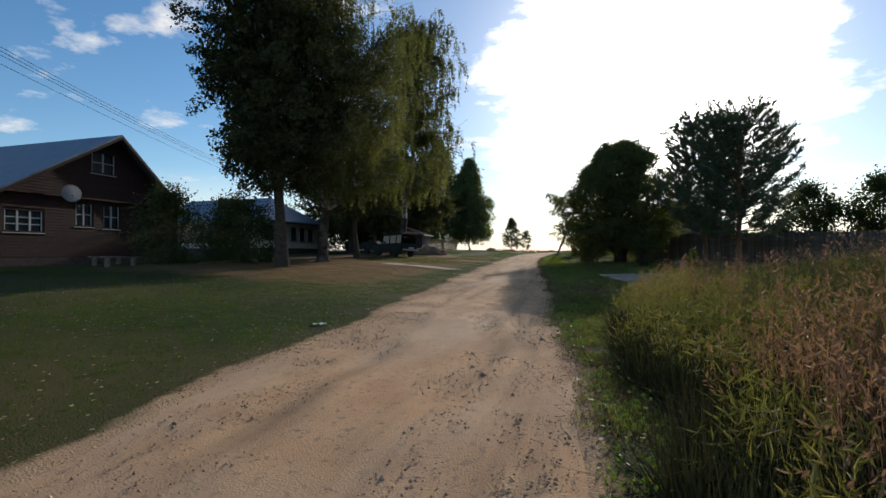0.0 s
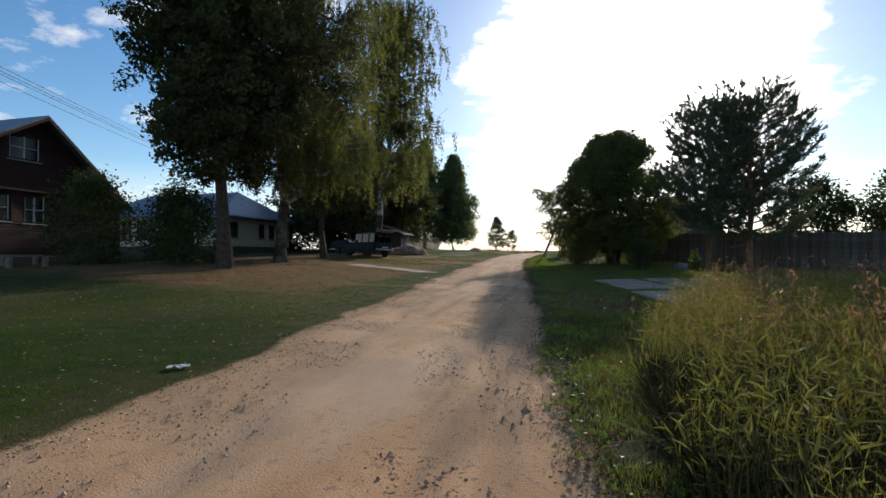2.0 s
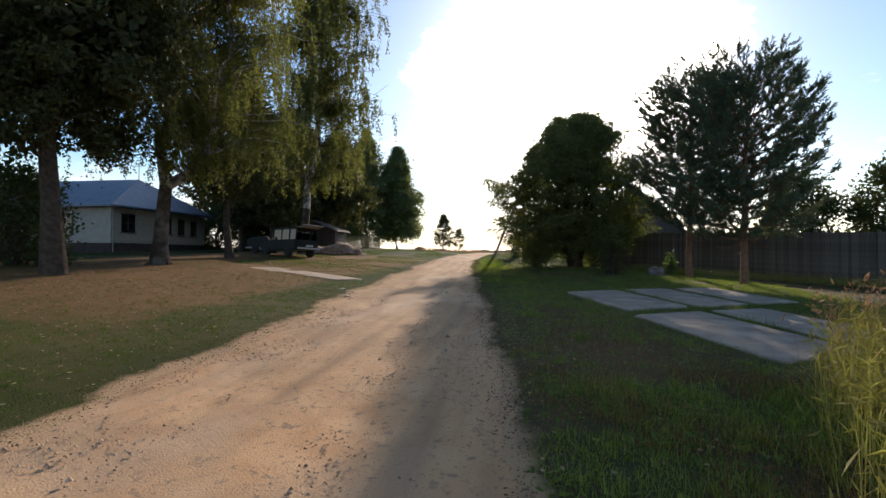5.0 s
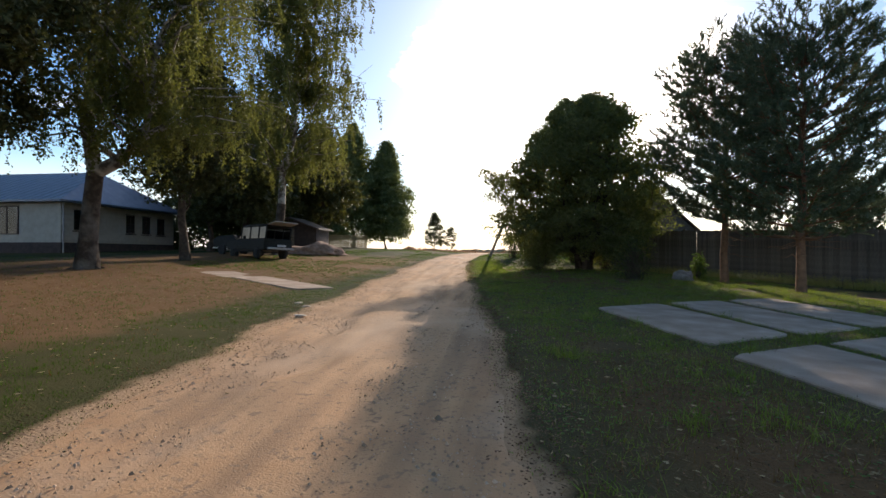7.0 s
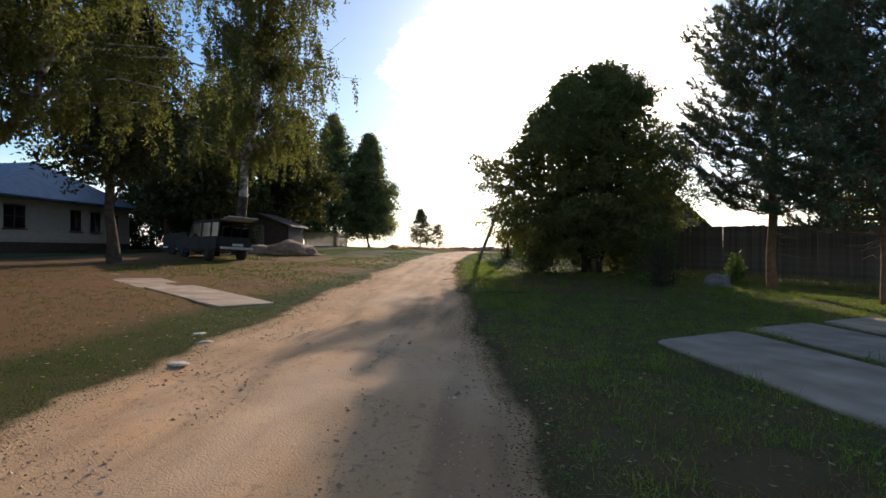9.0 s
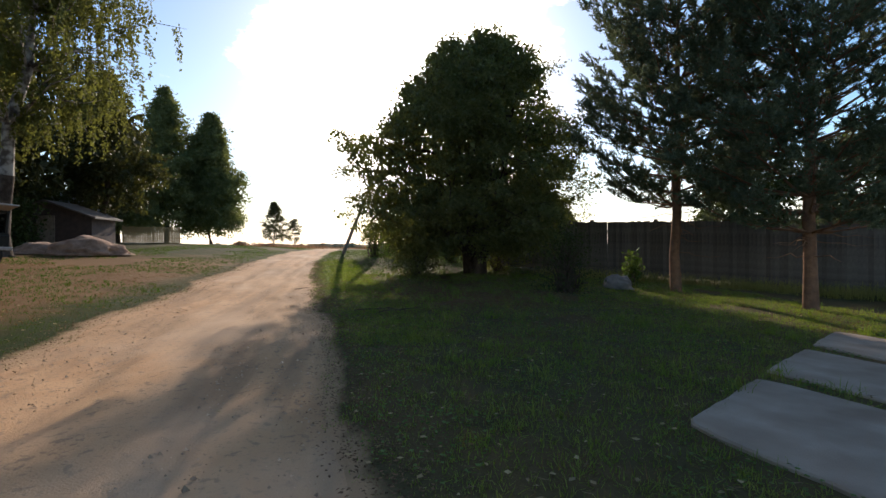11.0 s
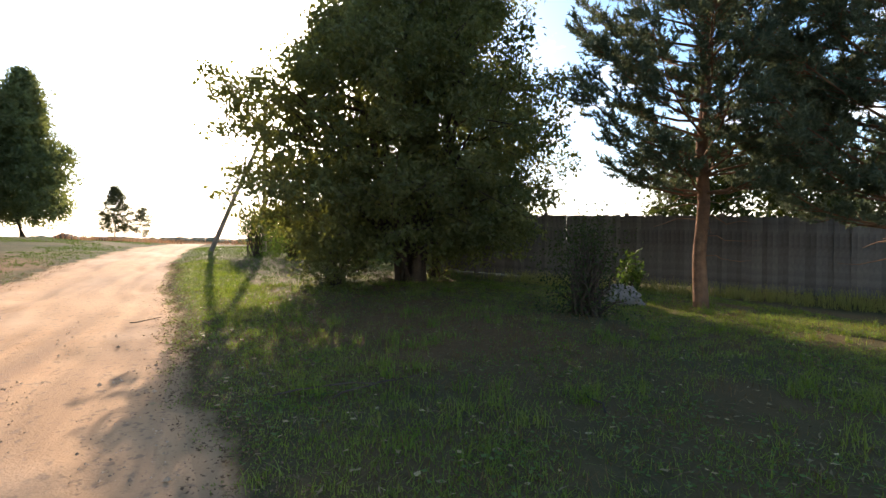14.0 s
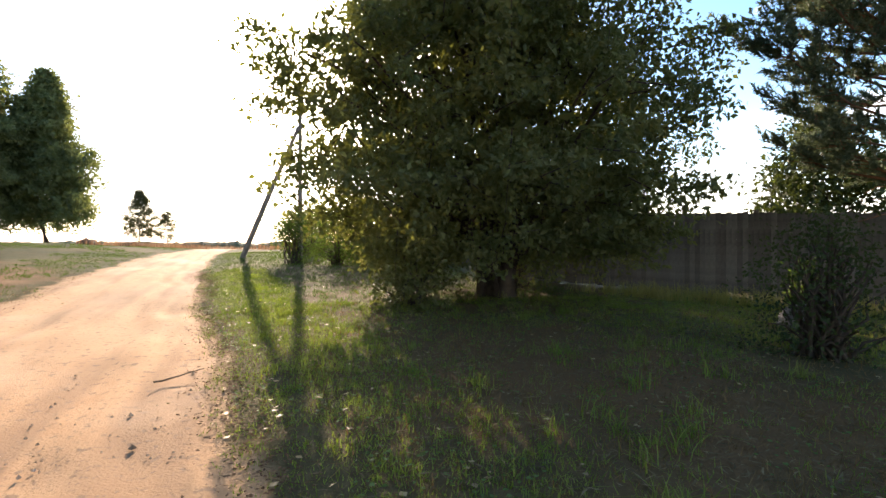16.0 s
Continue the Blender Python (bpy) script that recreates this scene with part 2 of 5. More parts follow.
def glass_material():
    m = bpy.data.materials.new("window_glass")
    m.use_nodes = True
    b = m.node_tree.nodes["Principled BSDF"]
    b.inputs["Base Color"].default_value = (0.02, 0.025, 0.03, 1)
    b.inputs["Roughness"].default_value = 0.06
    b.inputs["Specular IOR Level"].default_value = 0.6
    n, l = m.node_tree.nodes, m.node_tree.links
    clear = n.new("ShaderNodeBsdfTransparent")
    mx = n.new("ShaderNodeMixShader")
    mx.inputs[0].default_value = 0.55
    l.new(b.outputs[0], mx.inputs[1]); l.new(clear.outputs[0], mx.inputs[2])
    l.new(mx.outputs[0], n["Material Output"].inputs["Surface"])
    return m


M["glass"] = glass_material()


def add_layer(mat, attribute, colour, low, high, scale):
    """Lays a colour over a material where a painted mask, roughened by noise, is strong."""
    n, l = mat.node_tree.nodes, mat.node_tree.links
    b = n["Principled BSDF"]
    old = b.inputs["Base Color"].links[0].from_socket
    at = n.new("ShaderNodeAttribute"); at.attribute_name = attribute
    co = n.new("ShaderNodeTexCoord")
    t = n.new("ShaderNodeTexNoise"); t.inputs["Scale"].default_value, t.inputs["Detail"].default_value = scale, 8.0
    l.new(co.outputs["Object"], t.inputs["Vector"])
    s = n.new("ShaderNodeMath"); s.operation = "MULTIPLY_ADD"; s.inputs[1].default_value, s.inputs[2].default_value = 0.9, -0.45
    l.new(t.outputs["Fac"], s.inputs[0])
    u = n.new("ShaderNodeMath"); u.operation = "ADD"
    l.new(s.outputs[0], u.inputs[0]); l.new(at.outputs["Fac"], u.inputs[1])
    r = n.new("ShaderNodeMapRange"); r.inputs["From Min"].default_value, r.inputs["From Max"].default_value = low, high
    l.new(u.outputs[0], r.inputs["Value"])
    x = n.new("ShaderNodeMix"); x.data_type = "RGBA"
    l.new(r.outputs[0], x.inputs[0]); l.new(old, x.inputs[6]); x.inputs[7].default_value = (*colour, 1)
    l.new(x.outputs[2], b.inputs["Base Color"])


def add_tracks(mat):
    """Streaks along the road and fine grain, as wheels leave them."""
    n, l = mat.node_tree.nodes, mat.node_tree.links
    b = n["Principled BSDF"]
    old = b.inputs["Base Color"].links[0].from_socket
    co = n.new("ShaderNodeTexCoord")
    for sc, detail, dark, lo, hi in (((2.6, 0.16, 1), 8.0, (0.27, 0.165, 0.095), 0.47, 0.70), ((30, 26, 20), 5.0, (0.24, 0.16, 0.105), 0.58, 0.72), ((13, 11, 9), 6.0, (0.25, 0.165, 0.105), 0.585, 0.66), ((0.55, 0.3, 1), 6.0, (0.52, 0.355, 0.225), 0.50, 0.70)):
        mp = n.new("ShaderNodeMapping"); mp.inputs["Scale"].default_value = sc; mp.inputs["Rotation"].default_value = (0, 0, -0.09)
        l.new(co.outputs["Object"], mp.inputs["Vector"])
        t = n.new("ShaderNodeTexNoise"); t.inputs["Scale"].default_value, t.inputs["Detail"].default_value = 1.0, detail
        l.new(mp.outputs[0], t.inputs["Vector"])
        r = n.new("ShaderNodeMapRange"); r.inputs["From Min"].default_value, r.inputs["From Max"].default_value = lo, hi
        r.inputs["To Max"].default_value = 0.85
        l.new(t.outputs["Fac"], r.inputs["Value"])
        x = n.new("ShaderNodeMix"); x.data_type = "RGBA"
        l.new(r.outputs[0], x.inputs[0]); l.new(old, x.inputs[6]); x.inputs[7].default_value = (*dark, 1)
        old = x.outputs[2]
    l.new(old, b.inputs["Base Color"])


# Thatch tone on the verge soil, lightened to replace weak skylight under the trees.
add_layer(M["soil"], "verge", (0.090, 0.076, 0.035), 0.25, 0.95, 2.2)
add_layer(M["soil"], "dry", (0.165, 0.092, 0.043), 0.35, 0.9, 0.9)
add_layer(M["soil"], "sandy", (0.40, 0.255, 0.145), 0.35, 0.8, 2.5)
add_tracks(M["road"])


# ---- mesh helpers ----
rng = np.random.default_rng(7)


def mesh_np(name, verts, faces, mat, parent=None, smooth=False, label=""):
    """An object from arrays of points and of equal-sided faces."""
    verts, faces = np.asarray(verts, np.float32).reshape(-1, 3), np.asarray(faces, np.int32)
    k = faces.shape[1]
    me = bpy.data.meshes.new(name)
    me.vertices.add(len(verts)); me.loops.add(faces.size); me.polygons.add(len(faces))
    me.vertices.foreach_set("co", verts.ravel())
    me.loops.foreach_set("vertex_index", faces.ravel())
    me.polygons.foreach_set("loop_start", np.arange(0, faces.size, k, dtype=np.int32))
    me.polygons.foreach_set("use_smooth", np.full(len(faces), smooth))
    me.update(calc_edges=True)
    me.materials.append(mat)
    ob = new(name, me)
    ob.parent = parent
    if label:
        tagged(ob, label)
    return ob


def part(name, bm, mat, parent=None, label="", smooth=False):
    me = bpy.data.meshes.new(name)
    bm.normal_update()
    if smooth:
        for f in bm.faces:
            f.smooth = True
    bm.to_mesh(me)
    bm.free()
    me.materials.append(mat)
    ob = new(name, me)
    ob.parent = parent
    if label:
        tagged(ob, label)
    return ob


def thing(name, m, label, category, group=""):
    ob = new(name)
    ob.empty_display_size = 0.2
    ob.matrix_world = m
    return tagged(ob, label, category, group)


def box(x0, y0, z0, x1, y1, z1, bevel=0.0, bm=None):
    bm = bm or bmesh.new()
    r = bmesh.ops.create_cube(bm, size=1, matrix=Matrix.LocRotScale(((x0 + x1) / 2, (y0 + y1) / 2, (z0 + z1) / 2), None, (abs(x1 - x0), abs(y1 - y0), abs(z1 - z0))))
    if bevel:
        edges = list({e for v in r["verts"] for e in v.link_edges})
        bmesh.ops.bevel(bm, geom=edges, offset=bevel, segments=2, affect="EDGES", profile=0.5)
    return bm


def prism(outline, axis, a, b, bm=None):
    """A closed outline of (u, v) pairs pushed along an axis from a to b."""
    bm = bm or bmesh.new()
    put = {"x": lambda u, v, w: (w, u, v), "y": lambda u, v, w: (u, w, v), "z": lambda u, v, w: (u, v, w)}[axis]
    lo = [bm.verts.new(put(u, v, a)) for u, v in outline]
    hi = [bm.verts.new(put(u, v, b)) for u, v in outline]
    k = len(outline)
    bm.faces.new(lo); bm.faces.new(hi[::-1])
    for i in range(k):
        bm.faces.new((lo[i], hi[i], hi[(i + 1) % k], lo[(i + 1) % k]))
    bmesh.ops.recalc_face_normals(bm, faces=bm.faces)
    return bm


def tube_arrays(points, radii, sides=7):
    """Points and quads of a tapered tube along a polyline."""
    pts = [Vector(p) for p in points]
    V, F = [], []
    for i, p in enumerate(pts):
        d = (pts[min(i + 1, len(pts) - 1)] - pts[max(i - 1, 0)]).normalized()
        a = d.orthogonal().normalized() if abs(d.z) < 0.98 else Vector((1, 0, 0)).cross(d).normalized()
        b = d.cross(a)
        for k in range(sides):
            t = 2 * math.pi * k / sides
            V.append(p + (a * math.cos(t) + b * math.sin(t)) * radii[i])
    for i in range(len(pts) - 1):
        for k in range(sides):
            F.append((i * sides + k, i * sides + (k + 1) % sides, (i + 1) * sides + (k + 1) % sides, (i + 1) * sides + k))
    return [tuple(v) for v in V], F


class Wood:
    """Collects tapered tubes into one mesh."""

    def __init__(self):
        self.V, self.F = [], []

    def add(self, points, radii, sides=7):
        v, f = tube_arrays(points, radii, sides)
        o = len(self.V)
        self.V += v
        self.F += [tuple(i + o for i in q) for q in f]

    def done(self, name, mat, parent=None, label=""):
        return mesh_np(name, self.V, self.F, mat, parent, True, label)


def bend(p, q, sag=0.0, wob=0.15, n=6):
    """A wavering polyline from p to q."""
    p, q = np.array(p, float), np.array(q, float)
    L = np.linalg.norm(q - p)
    out = [p + (q - p) * t + np.array([0, 0, sag * 4 * t * (1 - t)]) + rng.normal(0, wob * L * 0.08, 3) * (0 < t < 1) for t in np.linspace(0, 1, n)]
    return [tuple(v) for v in out]


def unit(v):
    return v / np.maximum(np.linalg.norm(v, axis=1, keepdims=True), 1e-6)


def leaf_cloud(centres, size, droop=0.0, wide=0.62, spread=0.35):
    """Folded leaf quads (two triangles joined along the rib) at the given points."""
    n = len(centres)
    d = rng.normal(size=(n, 3)); d[:, 2] -= droop
    d = unit(d)
    s = unit(np.cross(d, rng.normal(size=(n, 3))))
    up = np.cross(s, d)
    L = size * (1 + spread * rng.uniform(-1, 1, (n, 1)))
    a = centres
    tip = a + d * L
    m = a + d * L * 0.45
    lft, rgt = m + s * L * wide / 2 + up * L * 0.12, m - s * L * wide / 2 + up * L * 0.12
    V = np.stack([a, lft, tip, rgt], 1).reshape(-1, 3)
    i = np.arange(n)[:, None] * 4
    F = np.concatenate([i + [0, 1, 2], i + [0, 2, 3]], 1).reshape(-1, 3)
    return V, F


def blades(base, height, width, lean=0.35, seg=3):
    """Curved grass blades, each a tapering strip ending in a point."""
    n = len(base)
    az = rng.uniform(0, 2 * math.pi, n)
    face = az + rng.normal(0, 0.5, n) + math.pi / 2
    h = np.broadcast_to(height, (n,)); w = np.broadcast_to(width, (n,))
    k = np.abs(rng.normal(0, lean, n)) + 0.08
    dirv = np.stack([np.cos(az), np.sin(az), 0 * az], 1)
    side = np.stack([np.cos(face), np.sin(face), 0 * az], 1)
    cols = []
    for j in range(seg + 1):
        t = j / seg
        p = base + dirv * (h * k * t * t)[:, None] + np.array([0, 0, 1.0]) * (h * (t - 0.35 * k * t * t))[:, None]
        if j < seg:
            ww = (w * (1 - 0.6 * t) / 2)[:, None]
            cols += [p - side * ww, p + side * ww]
        else:
            cols.append(p)
    V = np.stack(cols, 1)
    m = V.shape[1]
    i = np.arange(n)[:, None] * m
    tri = []
    for j in range(seg - 1):
        a = 2 * j
        tri += [[a, a + 1, a + 3], [a, a + 3, a + 2]]
    a = 2 * (seg - 1)
    tri.append([a, a + 1, a + 2])
    F = np.concatenate([i + np.array(t) for t in tri], 1).reshape(-1, 3)
    return V.reshape(-1, 3), F


# ---- ground ----
def smooth(a, b, v):
    t = np.clip((v - a) / (b - a), 0, 1)
    return t * t * (3 - 2 * t)


def ground_z(x, y):
    x, y = np.asarray(x, float), np.asarray(y, float)
    z = 0.08 + 0.026 * np.clip(y, -40, 68) - 0.02 * np.clip(y - 68, 0, 42)
    z = z + 0.045 * np.clip(-(x + 5), 0, 14) - 0.03 * np.clip(x - 2, 0, 8)
    z = z + 0.55 * smooth(1.6, 5.5, x) * (1 - smooth(9.5, 15.5, y))
    z = z + 0.22 * smooth(-4.4, -2.8, x) * (1 - smooth(0, 4, x)) * smooth(38, 46, y) * (1 - smooth(54, 62, y))
    level = smooth(-0.8, 0.6, x) * (1 - smooth(6, 8, x)) * smooth(12, 15, y) * (1 - smooth(26.5, 28.5, y))
    z = z + (1 - level) * (0.03 * np.sin(0.9 * x + 0.4 * y) * np.sin(0.7 * y - 0.3 * x) + 0.012 * np.sin(2.3 * x + 1.1) * np.sin(2.9 * y))
    return z


EDGE_Y = [-60, -20, 2, 6, 10, 18, 27, 37, 45, 57, 66, 76, 90, 110]
EDGE_L = [-2.0, -3.2, -3.8, -4.05, -4.5, -5.1, -5.85, -6.4, -6.9, -6.8, -6.0, -4.0, 0.5, 9.5]
EDGE_R = [3.5, 1.6, 0.2, -0.2, -0.75, -1.5, -2.5, -3.55, -4.1, -4.3, -3.8, -1.6, 3.4, 13.0]


def road_edges(y):
    wig = 0.10 * np.sin(0.83 * y) + 0.07 * np.sin(2.1 * y + 1) + 0.03 * np.sin(4.7 * y)
    wig2 = 0.06 * np.sin(0.9 * y + 2) + 0.04 * np.sin(2.3 * y) + 0.02 * np.sin(5.1 * y + 1)
    return np.interp(y, EDGE_Y, EDGE_L) + wig, np.interp(y, EDGE_Y, EDGE_R) + wig2


def zg(x, y):
    return float(ground_z(x, y))


def axis_steps(lo, hi, fine_lo, fine_hi, step):
    far_lo = [fine_lo - d for d in (3, 8, 16, 30, 60, 120, 250, 500, 1000, 2000) if fine_lo - d > lo][::-1]
    far_hi = [fine_hi + d for d in (3, 8, 16, 30, 60, 120, 250, 500, 1000, 2000) if fine_hi + d < hi]
    return np.array([lo] + far_lo + list(np.arange(fine_lo, fine_hi + step / 2, step)) + far_hi + [hi])


def build_ground():
    xs = axis_steps(-2500, 2500, -34, 22, 0.5)
    xs = np.unique(np.round(np.concatenate([xs, np.arange(-8, 3.01, 0.2)]), 3))
    ys = axis_steps(-2500, 2500, -14, 84, 0.5)
    X, Y = np.meshgrid(xs, ys, indexing="ij")
    Z = ground_z(X, Y)
    Z = Z - np.maximum(0, np.hypot(X, Y) - 150) * 0.0015
    L, R = road_edges(Y)
    inside = smooth(-0.05, 0.3, X - L) * smooth(-0.05, 0.3, R - X)
    Z = Z - 0.10 * inside
    V = np.stack([X, Y, Z], -1).reshape(-1, 3)
    ny = len(ys)
    i = (np.arange(len(xs) - 1)[:, None] * ny + np.arange(ny - 1)[None]).reshape(-1, 1)
    F = i + np.array([[0, ny, ny + 1, 1]])
    ob = mesh_np("ground", V, F, M["soil"], smooth=True)
    near = np.minimum(np.abs(X - L), np.abs(X - R))
    sandy = np.where((X > L) & (X < R), 1.0, 1 - smooth(0.0, np.where(X > R, 0.3, 0.45), near))
    dry = smooth(-5.8, -8.5, X) * smooth(12, 19, Y) * (1 - smooth(40, 55, Y)) * (1 - smooth(-19, -26, X))
    dry = np.maximum(dry, 1.0 * np.exp(-(((X - 0.3) / 2.9) ** 2 + ((Y - 31.5) / 4.0) ** 2)))
    dry = np.maximum(dry, 0.9 * np.exp(-(((X - 0.4) / 1.5) ** 2 + ((Y - 16.0) / 2.6) ** 2)))
    # Next two masks: verge litter tone, lightened in place of skylight in tree shade.
    dry = np.maximum(dry, 0.45 * smooth(-3.5, -1.5, X) * smooth(13, 17, Y) * (1 - smooth(38, 46, Y)))
    verge = smooth(-4.5, -2.5, X) * smooth(9, 14, Y) * (1 - smooth(44, 52, Y)) * (1 - smooth(9, 12, X))
    for name, values in (("sandy", sandy), ("dry", dry), ("verge", verge)):
        ob.data.attributes.new(name, "FLOAT", "POINT").data.foreach_set("value", values.astype(np.float32).ravel())
    tagged(ob, "mown lawn earth with dry and green patches", "ground", kind="structure")


def build_road():
    ys = np.concatenate([np.arange(-60, 0, 1.0), np.arange(0, 50, 0.12), np.arange(50, 111, 0.5)])
    ss = np.linspace(0, 1, 44)
    Y, S = np.meshgrid(ys, ss, indexing="ij")
    L, R = road_edges(Y)
    X = L - 0.25 + (R - L + 0.5) * S
    Z = ground_z(X, Y) - 0.035 + 0.045 * np.sin(np.pi * S)
    for c, w, d in ((0.30, 0.06, 0.035), (0.66, 0.055, 0.03), (0.80, 0.03, 0.012)):
        cc = c + 0.02 * np.sin(0.35 * Y) + 0.012 * np.sin(1.1 * Y)
        Z = Z - d * np.exp(-((S - cc) / w) ** 2)
        Z = Z + 0.4 * d * np.exp(-((S - cc - 1.7 * w) / (0.7 * w)) ** 2)
    bumps = np.array([noise.fractal(Vector((x * 1.6, y * 1.1, 0)), 0.8, 2.2, 4) for x, y in zip(X.ravel(), Y.ravel())]).reshape(X.shape)
    Z = Z + 0.013 * bumps
    V = np.stack([X, Y, Z], -1).reshape(-1, 3)
    k = len(ss)
    i = (np.arange(len(ys) - 1)[:, None] * k + np.arange(k - 1)[None]).reshape(-1, 1)
    F = i + np.array([[0, 1, k + 1, k]])
    tagged(mesh_np("road", V, F, M["road"], smooth=True), "unpaved sandy village road with tyre ruts and loose gravel", "road", kind="structure")


build_ground()
build_road()


# ---- trees ----
def crown_points(n, height, base, radius, profile, gaps=0.25, seed=1.0, lumps=0.42):
    """Places inside an uneven crown envelope, thinned by noise."""
    out = []
    while len(out) < n:
        t = rng.uniform(0, 1)
        a = rng.uniform(0, 2 * math.pi)
        rmax = radius * np.interp(t, *profile)
        lump = 0.80 + lumps * (noise.noise(Vector((math.cos(a) * 1.4 + seed, math.sin(a) * 1.4, t * 3.2 + seed))) + 0.7 * noise.noise(Vector((math.cos(a) * 4 + seed, math.sin(a) * 4, t * 9 + seed))))
        r = rmax * lump * math.sqrt(rng.uniform(0.10, 1.0))
        p = (r * math.cos(a), r * math.sin(a), base + (height - base) * t)
        if noise.noise(Vector(p) * 0.75 + Vector((seed * 3, 0, 0))) > -gaps:
            out.append(p)
    return np.array(out)


def broad_tree(name, x, y, height, crown_base, radius, leaf_mat, bark, label, clusters=420, per=90, leaf=0.16, sigma=0.45,
               profile=((0, 0.12, 0.35, 0.7, 0.9, 1.0), (0.55, 0.85, 1.0, 0.8, 0.45, 0.12)), trunk_r=0.28, limbs=26, seed=1.0, stems=1, droop=0.3, gaps=0.25, lean=(0, 0), sprig=None, lumps=0.42, core=6):
    t = thing(name, pose(x, y, zg(x, y) - 0.05), label, "tree")
    c = crown_points(clusters, height, crown_base, radius, profile, gaps, seed, lumps)
    c[:, 0] += lean[0] * c[:, 2] / height; c[:, 1] += lean[1] * c[:, 2] / height
    if sprig:
        c = np.concatenate([c, [(sprig[0] + 0.11 * i + rng.normal(0, 0.12), sprig[1] + rng.normal(0, 0.3), sprig[2] - 0.13 * i + rng.normal(0, 0.2)) for i in range(8)]])
    w = Wood()
    if sprig:
        w.add(bend((-0.6, 0, 1.5), (sprig[0] + 0.3, sprig[1], sprig[2] - 0.2), 0.6, 0.3, 7), [0.07, 0.06, 0.05, 0.04, 0.03, 0.018, 0.008], 6)
    tops = []
    for s in range(stems):
        a = 2 * math.pi * s / stems + seed
        foot = (0.28 * (stems > 1) * math.cos(a) * rng.uniform(0.5, 1.3), 0.28 * (stems > 1) * math.sin(a), 0)
        reach = radius * 0.35 * (stems > 1)
        top = (reach * math.cos(a) + lean[0] * 0.9, reach * math.sin(a) + lean[1] * 0.9, height * rng.uniform(0.78, 0.92))
        pts = bend(foot, top, 0, 0.18, 9)
        r = trunk_r * (1 if stems == 1 else 0.55)
        radii = [r * (1.35 if i == 0 else 1.0) * (1 - 0.9 * (i / 8)) + 0.015 for i in range(9)]
        w.add(pts, radii, 9)
        tops.append(pts)
    for i in rng.choice(len(c), limbs, replace=False):
        pts = tops[rng.integers(stems)]
        tip = c[i]
        zz = max(crown_base * 0.75, tip[2] - rng.uniform(0.8, 2.6))
        j = min(range(len(pts)), key=lambda q: abs(pts[q][2] - zz))
        w.add(bend(pts[j], tip, 0.25, 0.5, 5), [trunk_r * 0.28, trunk_r * 0.2, trunk_r * 0.13, trunk_r * 0.08, 0.012], 5)
    w.done("trunk", bark, t)
    out = c - np.column_stack([0 * c[:, 0], 0 * c[:, 1], np.full(len(c), (height + crown_base) * 0.42)])
    out = unit(unit(out) + rng.normal(0, 0.45, out.shape) + [0, 0, 0.1])
    u = rng.uniform(-1.0, 0.7, (len(c), per, 1))
    pos = c[:, None] + out[:, None] * u * sigma * 1.5 + rng.normal(0, sigma * 0.5, (len(c), per, 3)) * [1, 1, 0.55] * (1.15 - 0.7 * np.clip(u, 0, 1)) - np.array([0, 0, 0.3 * sigma]) * u * u
    V, F = leaf_cloud(pos.reshape(-1, 3), leaf, droop)
    # larger filler leaves deep inside the crown, added to block light through it
    mid = np.array([lean[0] * 0.5, lean[1] * 0.5, crown_base + (height - crown_base) * 0.45])
    deep = np.repeat(mid + (c - mid) * 0.74, core, 0)
    V2, F2 = leaf_cloud(deep + rng.normal(0, sigma * 0.8, deep.shape), leaf * 2.3, droop)
    V, F = np.concatenate([V, V2]), np.concatenate([F, F2 + len(V)])
    mesh_np("crown", V, F, leaf_mat, t)
    if leaf > 0.2:
        return t
    tw = Wood()
    for p, d in zip(c[::2], out[::2]):
        tw.add([tuple(p - d * sigma * 2.2), tuple(p), tuple(p + d * sigma * 1.4)], [0.014, 0.009, 0.004], 3)
    tagged(tw.done("twig_mass", bark, t), kind="stuff")
    return t


